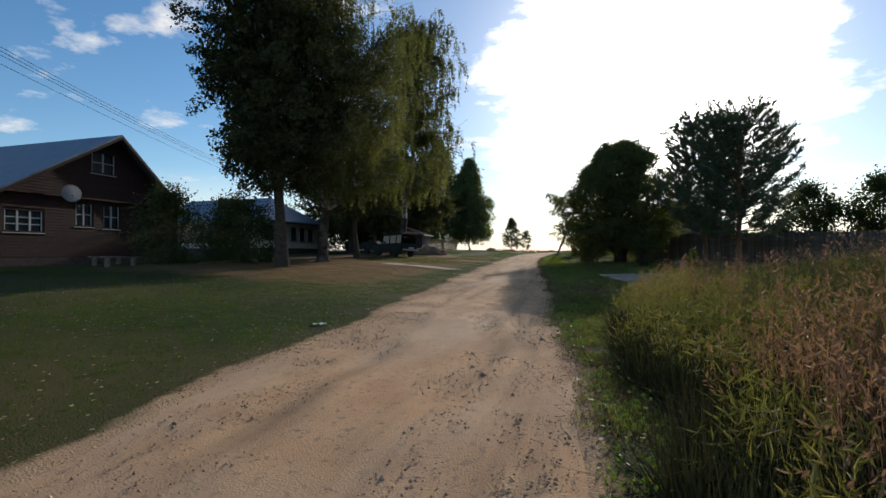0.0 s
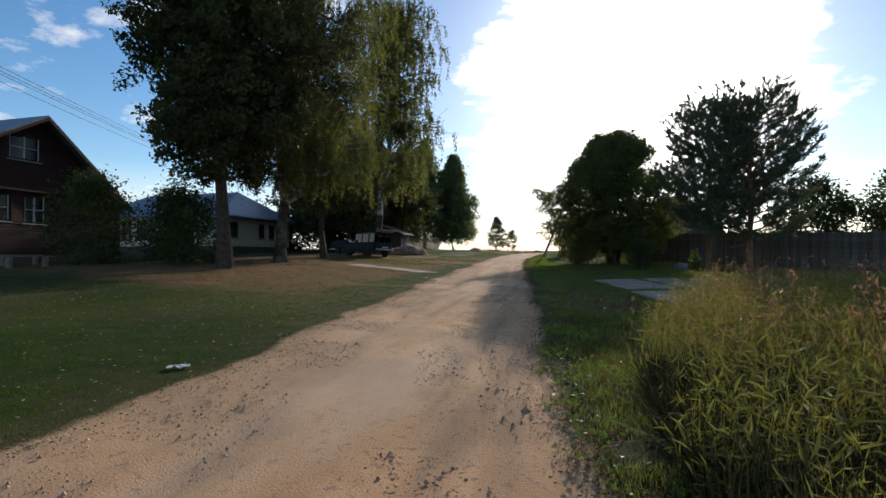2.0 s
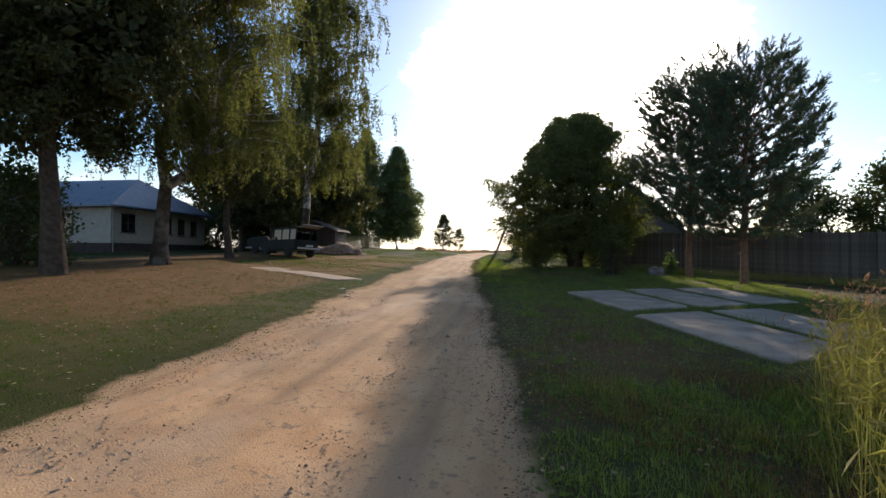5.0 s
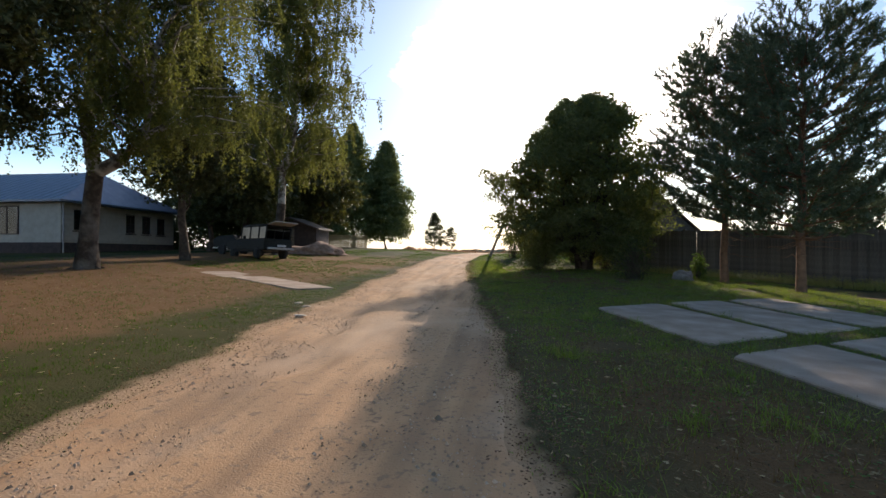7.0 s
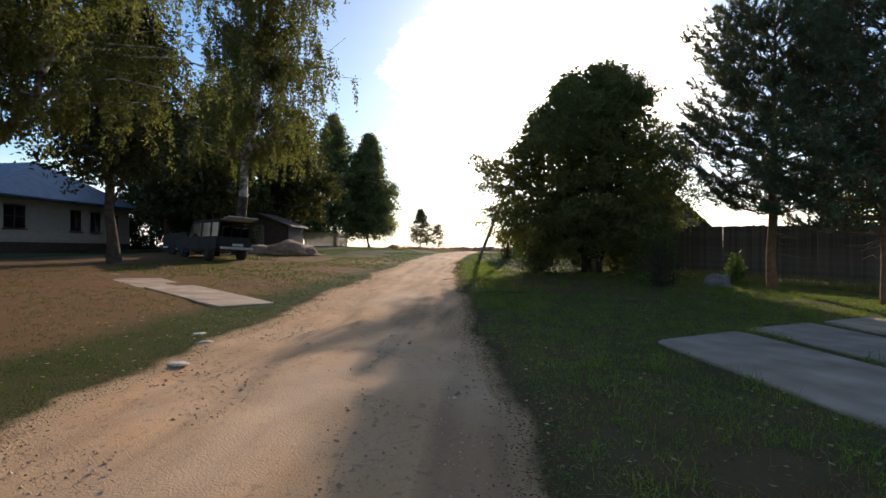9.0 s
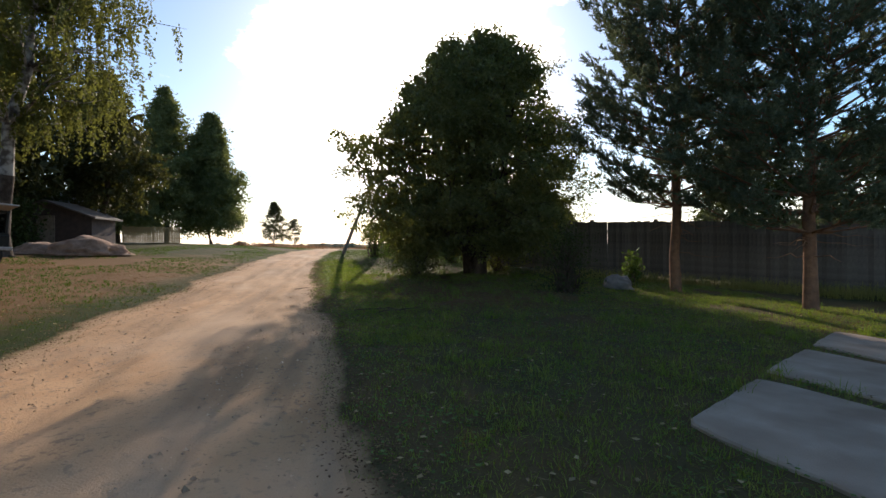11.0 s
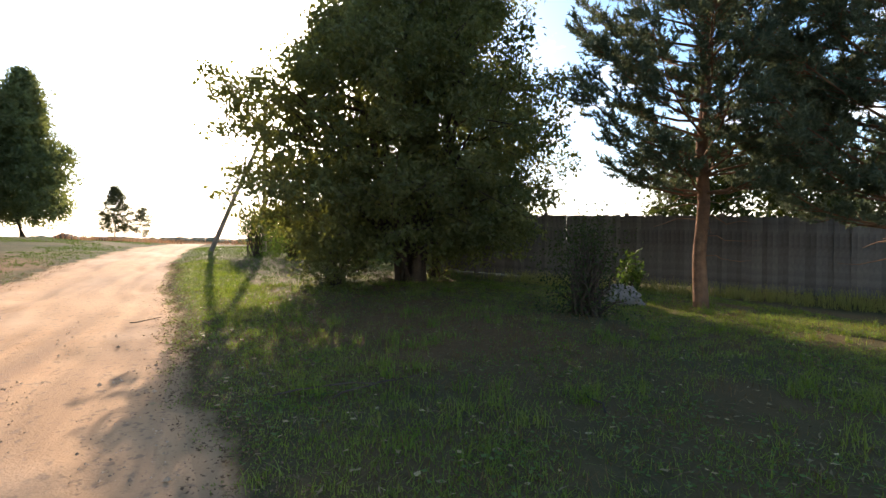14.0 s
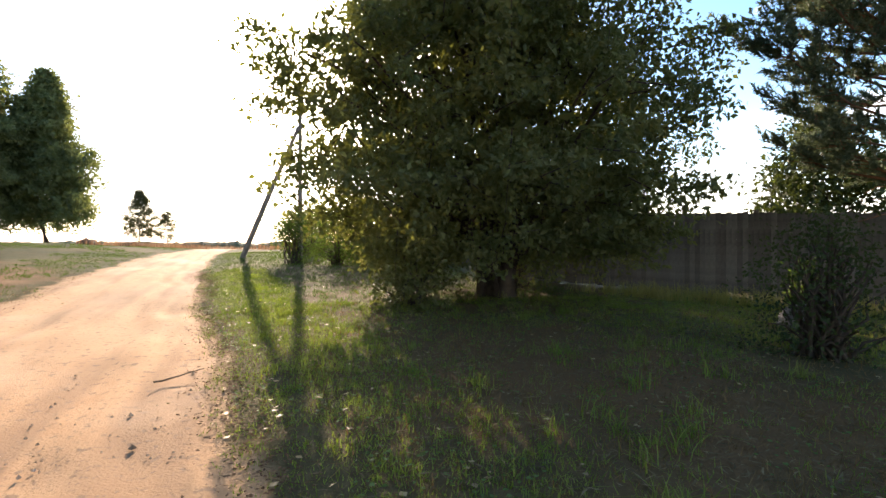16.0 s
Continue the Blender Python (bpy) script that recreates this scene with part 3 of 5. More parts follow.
def birch_tree(x, y, height, radius, label, fork=True, strands=1500, per=46, leaf=0.085, trunk_r=0.24, seed=2.0, lean=(0, 0), base=0.28):
    t = thing("birch_tree", pose(x, y, zg(x, y) - 0.05), label, "tree")
    w = Wood()
    stems = [[(0, 0, 0), (0.04, 0.0, 1.0), (0.1, 0.05, 2.2), (0.2, 0.1, 3.4)]]
    w.add(stems[0], [trunk_r * 1.6, trunk_r * 1.1, trunk_r, trunk_r * 0.97], 10)
    for k in range(6):
        a = k * 1.05 + seed
        w.add([(0.1 * math.cos(a), 0.1 * math.sin(a), 0.45), (0.33 * math.cos(a), 0.33 * math.sin(a), 0.1), (0.75 * math.cos(a), 0.75 * math.sin(a), -0.06)], [trunk_r * 0.5, trunk_r * 0.36, trunk_r * 0.12], 6)
    w.done("trunk", M["old_birch_bark"], t, "dark furrowed lower trunk")
    w = Wood()
    fk = np.array(stems[0][-1])
    ends = [np.array([0.8 + lean[0], 0.4 + lean[1], height * 0.95])]
    if fork:
        ends.append(np.array([3.3, 0.6, height * 0.8]))
    mains = []
    for i, e in enumerate(ends):
        if i == 1:
            pts = [tuple(fk), tuple(fk + [0.9, 0.1, 0.45]), tuple(fk + [1.7, 0.2, 1.3])] + bend(fk + np.array([2.0, 0.25, 2.4]), e, 0, 0.2, 6)
        else:
            pts = bend(fk, e, 0, 0.15, 9)
        w.add(pts, [trunk_r * 0.85 * (1 - 0.93 * k / (len(pts) - 1)) + 0.012 for k in range(len(pts))], 9)
        mains.append(pts)
    starts = []
    for _ in range(150):
        pts = mains[rng.integers(len(mains))]
        j = rng.integers(1, len(pts) - 1)
        a = rng.uniform(0, 2 * math.pi)
        k = (pts[j][2] / height)
        r = radius * rng.uniform(0.45, 1.0) * (1.2 - 0.6 * k)
        tip = (pts[j][0] + r * math.cos(a), pts[j][1] + r * math.sin(a), min(height, pts[j][2] + rng.uniform(0.6, 2.6)))
        line = bend(pts[j], tip, 0.5, 0.4, 6)
        w.add(line, [0.06, 0.045, 0.035, 0.025, 0.016, 0.008], 5)
        starts += [np.array(line[q]) * (1 - f) + np.array(line[q + 1]) * f for q in range(1, 5) for f in (0.0, 0.5)]
    starts = np.array(starts)
    w.done("limb", M["birch_bark"], t, "white-barked limbs")
    pick = starts[rng.integers(len(starts), size=strands)] + rng.normal(0, 0.22, (strands, 3))
    ln = rng.uniform(0.5, 2.6, strands) * (0.5 + rng.uniform(0, 0.8, strands))
    ln = np.minimum(ln, np.maximum(0.3, pick[:, 2] - height * base * rng.uniform(0.55, 1.1, strands)))
    u = rng.uniform(0, 1, (strands, per))
    drift = rng.normal(0, 0.14, (strands, 1, 3))
    pos = pick[:, None] + np.stack([0 * u, 0 * u, -u * ln[:, None]], -1) + drift * u[..., None] + rng.normal(0, 0.055, (strands, per, 3))
    V, F = leaf_cloud(pos.reshape(-1, 3), leaf, 1.4, 0.6)
    mesh_np("crown", V, F, M["birch"], t)
    return t


def pine_tree(x, y, height, radius, label, crown_base=2.4):
    t = thing("pine_tree", pose(x, y, zg(x, y) - 0.05), label, "tree")
    w = Wood()
    top = np.array([0.1, 0.05, height])
    w.add(bend((0, 0, 0), top, 0, 0.05, 9), [0.16, 0.13, 0.12, 0.12, 0.10, 0.08, 0.06, 0.035, 0.012], 9)
    shoots = []

    def candle(p, d, length):
        shoots.append((p, d / np.linalg.norm(d), length))

    z, turn = crown_base, 0.0
    while z < height - 0.5:
        k = (z - crown_base) / (height - crown_base)
        R = radius * np.interp(k, (0, 0.12, 0.3, 0.65, 0.88, 1), (0.75, 1.0, 1.0, 0.8, 0.46, 0.12))
        for b in range(7):
            a = turn + 2 * math.pi * b / 7 + rng.normal(0, 0.22)
            r = R * rng.uniform(0.72, 1.12)
            flat = np.array([math.cos(a), math.sin(a), 0])
            p0 = top * (z / height)
            rise = r * (0.18 + 0.62 * k) + rng.normal(0, 0.1)
            line = [p0 + flat * r * f + np.array([0, 0, rise * f + 0.22 * r * f ** 3 - 0.12 * r * f * (1 - f)]) + rng.normal(0, 0.02, 3) for f in np.linspace(0, 1, 7)]
            w.add([tuple(p) for p in line], [0.034, 0.028, 0.022, 0.018, 0.014, 0.010, 0.006], 5)
            candle(line[-1], flat * 0.5 + [0, 0, 0.75], rng.uniform(0.3, 0.5))
            for _ in range(max(5, int(r * 10.5))):
                f = rng.uniform(0.25, 1.0) ** 0.8
                q = np.array(line[int(f * 5.99)]) * (1 - f * 6 % 1) + np.array(line[min(6, int(f * 5.99) + 1)]) * (f * 6 % 1)
                side = a + rng.choice([-1, 1]) * rng.uniform(0.3, 1.1)
                reach = rng.uniform(0.15, 0.62) * (1.15 - 0.5 * f)
                tip = q + np.array([math.cos(side), math.sin(side), 0.12 + 0.35 * k + rng.normal(0, 0.18)]) * reach
                w.add([tuple(q), tuple(tip)], [0.008, 0.004], 3)
                for g in (0.45, 0.75, 1.0):
                    candle(q + (tip - q) * g, (tip - q) / reach * 0.6 + np.array([0, 0, 0.5]) + rng.normal(0, 0.3, 3), rng.uniform(0.16, 0.32))
        z += 0.38
        turn += 0.5
    for _ in range(9):
        a, zz = rng.uniform(0, 2 * math.pi), rng.uniform(1.1, crown_base)
        p0 = top * (zz / height)
        w.add(bend(p0, p0 + [1.2 * math.cos(a), 1.2 * math.sin(a), -0.1], 0, 0.5, 5), [0.016, 0.012, 0.01, 0.007, 0.004], 4)
    for _ in range(16):
        a, r = rng.uniform(0, 2 * math.pi), rng.uniform(0.0, 0.6)
        candle(np.array([0.1 + r * math.cos(a), r * math.sin(a), height - 0.15 - r * 0.9 - rng.uniform(0, 0.5)]), np.array([0.15 * math.cos(a), 0.15 * math.sin(a), 0.97]), rng.uniform(0.35, 0.6))
    candle(top - [0, 0, 0.4], np.array([0, 0, 1.0]), 0.8)
    w.done("trunk", M["pine_bark"], t)
    P0 = np.array([s[0] for s in shoots]); D = np.array([s[1] for s in shoots]); Ln = np.array([s[2] for s in shoots])
    per = 32
    f = rng.uniform(0, 1, (len(P0), per))
    base = P0[:, None] + D[:, None] * (f * Ln[:, None])[..., None]
    dirs = unit((D[:, None] * 0.75 + rng.normal(0, 0.55, (len(P0), per, 3))).reshape(-1, 3))
    n = len(dirs)
    b = base.reshape(-1, 3)
    side = unit(np.cross(dirs, rng.normal(size=(n, 3)))) * 0.0135
    tip = b + dirs * rng.uniform(0.06, 0.12, (n, 1))
    mesh_np("crown", np.stack([b - side, b + side, tip], 1).reshape(-1, 3), np.arange(n * 3).reshape(-1, 3), M["pine"], t)
    return t


broad_tree("linden_tree", -14.9, 21.7, 19.5, 3.9, 4.7, M["linden"], M["bark"], "tall dark-leaved linden tree with a straight trunk on the lawn", 820, 120, 0.17, 0.42, ((0, 0.10, 0.25, 0.52, 0.75, 0.92, 1.0), (0.45, 0.72, 0.9, 1.0, 0.85, 0.5, 0.15)), 0.27, 40, 1.3, gaps=0.34, core=9)
birch_tree(-15.9, 27.4, 18.5, 5.5, "forked old birch with weeping yellowish-green branches", True, 3100, 42, 0.105, 0.27, 2.0)
broad_tree("linden_tree", -16.6, 33.6, 11.0, 3.2, 3.4, M["linden"], M["bark"], "dark-leaved linden tree beside the birch and the house", 240, 80, 0.18, 0.45, trunk_r=0.2, seed=4.1)
birch_tree(-16.4, 42.6, 23.0, 6.6, "very tall weeping birch behind the parked vehicle", False, 2500, 40, 0.15, 0.28, 5.0, (1.5, 0), 0.30)
for bx, by, bh, br, sd in ((-33.5, 58.5, 12, 4.4, 19.2), (-30.0, 61.0, 11, 4.2, 20.3), (-24, 47, 9, 3.4, 16.3), (-26.8, 53.5, 11, 3.8, 17.1), (-20.8, 46.5, 7.0, 2.6, 18.4), (-22, 52, 13, 4.2, 6.3), (-19.5, 58, 12, 4.0, 7.7), (-27, 57, 14, 4.6, 8.8), (-24, 66, 13, 4.4, 9.2)):
    broad_tree("garden_tree", bx, by, bh, 2.6, br, M["linden"], M["bark"], "dark dense garden tree behind the yard", 190, 60, 0.26, 0.55, trunk_r=0.22, limbs=14, seed=sd)
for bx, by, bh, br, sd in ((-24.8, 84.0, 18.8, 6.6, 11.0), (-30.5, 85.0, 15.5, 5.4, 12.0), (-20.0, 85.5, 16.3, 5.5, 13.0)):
    broad_tree("linden_tree", bx, by, bh, 2.0, br, M["lit_linden"], M["bark"], "broad pointed linden tree at the end of the village", 460, 70, 0.30, 0.62,
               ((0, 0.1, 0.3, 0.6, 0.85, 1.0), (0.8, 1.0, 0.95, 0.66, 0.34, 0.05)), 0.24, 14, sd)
broad_tree("young_birch", -14.5, 98, 7.3, 1.5, 2.8, M["linden"], M["birch_bark"], "slender young birch standing alone in the field", 230, 40, 0.17, 0.30, ((0, 0.2, 0.45, 0.8, 1.0), (0.8, 1.0, 0.85, 0.4, 0.1)), trunk_r=0.09, limbs=24, seed=14, gaps=0.5, core=0)
broad_tree("young_birch", -11.6, 98.5, 4.9, 1.4, 1.35, M["linden"], M["birch_bark"], "small young birch beside the larger one in the field", 60, 36, 0.17, 0.26, trunk_r=0.06, limbs=10, seed=15, gaps=0.5, core=0)

ROUND = ((0, 0.1, 0.3, 0.6, 0.85, 1.0), (0.74, 0.95, 1.0, 0.90, 0.62, 0.24))
broad_tree("shrub_tree", 2.2, 37.2, 8.5, 0.9, 4.95, M["maple"], M["bark"], "dense round many-stemmed broadleaf tree beside the road", 1250, 122, 0.105, 0.34, ROUND, 0.24, 90, 21.0, 9, 0.6, 0.27, sprig=(-4.9, 0.6, 5.1), lumps=0.30, core=3)
pine_tree(6.6, 31.8, 8.7, 2.6, "young pine with a bare reddish lower trunk on the grass")
pine_tree(7.5, 28.6, 8.0, 2.75, "dense dark pine by the board fence", 1.7)


def shrub(name, x, y, h, r, mat, label, clusters=60, per=70, leaf=0.09, sigma=0.25, seed=1.0, stems=7):
    t = thing(name, pose(x, y, zg(x, y) - 0.03), label, "shrub")
    c = crown_points(clusters, h, 0.15, r, ((0, 0.25, 0.6, 0.85, 1), (0.7, 1, 0.95, 0.6, 0.2)), 0.25, seed)
    w = Wood()
    for i in rng.choice(len(c), min(len(c), stems * 3), replace=False):
        w.add(bend((rng.normal(0, 0.12), rng.normal(0, 0.12), 0), c[i], 0.1, 0.5, 5), [0.028, 0.022, 0.017, 0.011, 0.005], 5)
    w.done("stem", M["bark"], t)
    pos = np.repeat(c, per, 0) + rng.normal(0, sigma, (len(c) * per, 3))
    pos[:, 2] = np.abs(pos[:, 2])
    V, F = leaf_cloud(pos, leaf, 0.2)
    mesh_np("foliage", V, F, mat, t)
    return t


shrub("lilac_bush", -21.2, 21.0, 3.9, 2.0, M["lilac"], "dark lilac bush in front of the red-brown house", 105, 55, 0.14, 0.3, 1.0)
shrub("lilac_bush", -18.6, 23.6, 3.6, 2.2, M["lilac"], "broad lilac bush beside the garden bench", 105, 55, 0.14, 0.3, 2.0)
shrub("lilac_bush", -22.5, 27.0, 3.9, 2.3, M["lilac"], "tall lilac bush between the two houses", 105, 55, 0.15, 0.3, 3.0)
shrub("wild_shrub", 3.2, 31.3, 1.55, 0.85, M["lilac"], "low dark shrub with red-brown twigs in the grass", 110, 26, 0.055, 0.2, 4.0, 26)
for hx, hy, hh, hr, sd in ((-1.1, 46.5, 1.6, 1.0, 61), (0.2, 45.2, 1.7, 1.1, 62), (1.4, 46.8, 2.0, 1.2, 63), (0.0, 52.5, 1.9, 1.3, 64), (2.6, 43.6, 1.8, 1.1, 65)):
    shrub("wild_shrub", hx, hy, hh, hr, M["weed"], "brown-green brush growing behind the round tree", 60, 44, 0.085, 0.24, sd, 9)
for hx, hy, hh, hr, sd in ((-35.0, 56.0, 4.2, 2.6, 71), (-31.5, 55.5, 3.8, 2.4, 72), (-28.0, 56.5, 4.0, 2.5, 73), (-25.0, 50.5, 3.4, 2.1, 74), (-22.6, 56.0, 4.0, 2.4, 75), (-23.8, 60.5, 3.8, 2.4, 76), (-21.0, 50.0, 3.0, 1.9, 77)):
    shrub("garden_shrub", hx, hy, hh, hr, M["lilac"], "dense dark garden shrub at the back of the yard", 95, 46, 0.22, 0.3, sd)
shrub("wild_shrub", 0.0, 36.4, 1.6, 1.1, M["maple"], "leafy undergrowth at the foot of the round tree", 50, 60, 0.09, 0.25, 5.0)
shrub("wild_shrub", 3.6, 38.8, 1.7, 1.2, M["maple"], "leafy undergrowth behind the round tree", 50, 60, 0.09, 0.25, 6.0)
shrub("tall_weed", 6.25, 33.4, 1.0, 0.28, M["weed"], "tall sunlit broad-leaved weed beside the boulder", 14, 26, 0.12, 0.1, 7.0, 2)
for hx, hy, hh, hr, sd in ((13.8, 37.5, 5.2, 2.2, 1), (17.0, 35.5, 5.4, 2.4, 2), (20.5, 34.0, 5.8, 2.6, 3), (24.0, 31.0, 5.4, 2.5, 4), (27.5, 28.0, 5.6, 2.6, 5)):
    shrub("hedge_tree", hx, hy, hh, hr, M["lilac"], "dark garden tree rising behind the board fence", 170, 56, 0.18, 0.27, 30 + sd)
for hx, hy, hh, hr, sd in ((1.6, 58, 2.6, 2.0, 1), (4.2, 60.5, 3.2, 2.2, 2), (2.0, 66, 3.0, 2.2, 3), (6.5, 64, 3.4, 2.4, 4), (5.0, 50.0, 2.8, 2.0, 5)):
    shrub("field_shrub", hx, hy, hh, hr, M["maple"], "brownish wild shrub along the field edge", 80, 40, 0.15, 0.32, 50 + sd)


# ---- houses ----
def window_part(parent, wx, y0, y1, z0, z1, panes=2, rails=1, name="window", frame_mat=None):
    """A window in a wall that faces +x: frame bars, panes and a curtain behind."""
    fm = frame_mat or M["white"]
    t = 0.09
    ob = part(name, box(wx - 0.03, y0 - t, z0 - t, wx + 0.05, y1 + t, z0, 0.006), fm, parent, "timber window")
    part("frame_bar", box(wx - 0.03, y0 - t, z1, wx + 0.05, y1 + t, z1 + t, 0.006), fm, ob)
    for y in np.linspace(y0, y1, panes + 1):
        part("frame_bar", box(wx - 0.03, y - t / 2 - 0.001, z0 + 0.001, wx + 0.045, y + t / 2 + 0.001, z1 - 0.001, 0.005), fm, ob)
    if rails > 1:
        for z in np.linspace(z0, z1, rails + 1)[1:-1]:
            part("window_bar", box(wx - 0.02, y0, z - 0.025, wx + 0.035, y1, z + 0.025, 0.004), fm, ob)
    ys = np.linspace(y0, y1, panes + 1)
    for a, b in zip(ys[:-1], ys[1:]):
        part("pane", box(wx - 0.012, a + t / 2, z0, wx + 0.004, b - t / 2, z1), M["glass"], ob)
    part("sill", box(wx - 0.03, y0 - 0.12, z0 - t - 0.05, wx + 0.12, y1 + 0.12, z0 - t - 0.004, 0.008), fm, ob)
    return ob


def wall_with_openings(parent, mat, wx, thick, outline, holes, name="wall"):
    """A wall facing +x, cut into upright strips around its openings. outline(y) gives its top; holes are (y0, y1, z0, z1)."""
    y_lo, y_hi, z_lo, top = outline
    cuts = sorted({y_lo, y_hi, *[h[0] for h in holes], *[h[1] for h in holes], *np.arange(y_lo, y_hi, 0.6)})
    bm = bmesh.new()
    for a, b in zip(cuts[:-1], cuts[1:]):
        if b - a < 1e-4:
            continue
        mid = (a + b) / 2
        hs = sorted([h for h in holes if h[0] <= mid <= h[1]], key=lambda h: h[2])
        z = z_lo
        for h in hs:
            prism([(a, z), (b, z), (b, h[2]), (a, h[2])], "x", wx - thick, wx, bm)
            z = h[3]
        prism([(a, z), (b, z), (b, top(b)), (a, top(a))], "x", wx - thick, wx, bm)
    bmesh.ops.remove_doubles(bm, verts=bm.verts, dist=0.0006)
    return part(name, bm, mat, parent)


def house_red():
    x0, depth = -28.1, 11.0
    yl, yr, yt, ze, zt = 16.9, 28.4, 23.6, 4.95, 9.0
    g = 1.15
    h = thing("house", pose(0, 0, 0), "dark red-brown timber house with a blue-grey gable roof and white windows", "house")
    top = lambda y: ze + (zt - ze) * ((y - yl) / (yt - yl) if y < yt else (yr - y) / (yr - yt))
    wins = [(17.5, 19.3, 3.05, 4.1, 3), (21.1, 22.05, 3.5, 4.75, 2), (22.8, 23.8, 3.45, 4.75, 2), (22.05, 23.5, 6.75, 7.9, 2)]
    wall_with_openings(h, M["dark_red"], x0, 0.25, (yl, yr, g + 0.5, top), [w[:4] for w in wins])
    for w in wins:
        window_part(h, x0 - 0.06, *w[:4], panes=w[4], rails=3 if w[4] == 3 else 2)
        part("curtain", box(x0 - 0.24, w[0], w[2], x0 - 0.225, w[1], w[3]), M["curtain"], h, "pale net curtain")
    part("wall", box(x0 - depth, yl, g + 0.5, x0 - 0.252, yl + 0.25, ze), M["dark_red"], h)
    part("wall", box(x0 - depth, yr - 0.25, g + 0.5, x0 - 0.252, yr, ze), M["dark_red"], h)
    part("wall", prism([(yl, g + 0.5), (yr, g + 0.5), (yr, ze), (yt, zt - 0.05), (yl, ze)], "x", x0 - depth - 0.25, x0 - depth - 0.002), M["dark_red"], h)
    part("foundation", box(x0 - depth - 0.3, yl - 0.05, g - 0.6, x0 + 0.06, yr + 0.05, g + 0.5), M["plinth"], h, "dark plinth")
    # cladding boards on the front, one by one
    z = g + 0.55
    while z < zt - 0.4:
        if z < ze:
            a, b = yl, yr
        else:
            a = yl + (z + 0.15 - ze) / (zt - ze) * (yt - yl)
            b = yr - (z + 0.15 - ze) / (zt - ze) * (yr - yt)
        spans = [(a, b)]
        for w in wins:
            if w[2] - 0.1 < z + 0.15 and w[3] + 0.1 > z:
                spans = [s for p, q in spans for s in ((p, min(q, w[0] - 0.1)), (max(p, w[1] + 0.1), q)) if s[1] - s[0] > 0.05]
        for p, q in spans:
            part("board", prism([(x0 + 0.004, z), (x0 + 0.03, z), (x0 + 0.012, z + 0.152), (x0 + 0.004, z + 0.152)], "y", p, q), M["dark_red"], h)
        z += 0.16
    for (ya, za, yb, zb) in ((yl - 0.55, ze - 0.33, yt, zt + 0.12), (yt, zt + 0.12, yr + 0.5, ze - 0.42)):
        part("roof", prism([(ya, za), (yb, zb), (yb, zb + 0.10), (ya, za + 0.10)], "x", x0 - depth - 0.6, x0 + 0.55), M["roof"], h, "blue-grey sheet roof")
        part("bargeboard", prism([(ya, za - 0.18), (yb, zb - 0.18), (yb, zb - 0.004), (ya, za - 0.004)], "x", x0 + 0.51, x0 + 0.549), M["dark_trim"], h)
    part("ledge", box(x0 + 0.001, yl, 5.02, x0 + 0.22, yr, 5.12, 0.01), M["dark_red"], h)
    return h


def dish_thing():
    t = thing("satellite_dish", pose(-27.9, 20.5, 5.2), "pale round satellite dish on the house front", "satellite dish")
    bm = bmesh.new()
    rings, k = 6, 28
    prev = [bm.verts.new((0, 0, 0))]
    for i in range(1, rings + 1):
        r = 0.48 * i / rings
        cur = [bm.verts.new((0.35 * r * r * 1.4, r * math.cos(2 * math.pi * j / k), r * math.sin(2 * math.pi * j / k) * 1.08)) for j in range(k)]
        for j in range(k):
            if i == 1:
                bm.faces.new((prev[0], cur[j], cur[(j + 1) % k]))
            else:
                bm.faces.new((prev[j], cur[j], cur[(j + 1) % k], prev[(j + 1) % k]))
        prev = cur
    bmesh.ops.solidify(bm, geom=bm.faces[:], thickness=0.012)
    ob = part("reflector", bm, M["dish"], t, smooth=True)
    ob.matrix_basis = pose(0.25, 0, 0, 0, -15, -25)
    w = Wood(); w.add([(-0.18, 0, -0.1), (0.05, 0, -0.1), (0.25, 0, 0)], [0.025] * 3); w.done("bracket", M["steel"], t)
    w = Wood(); w.add([(0.28, 0, -0.45), (0.65, -0.2, -0.12)], [0.012] * 2); w.done("arm", M["steel"], t)
    part("receiver", box(0.60, -0.25, -0.15, 0.72, -0.17, -0.07, 0.01), M["white"], t)


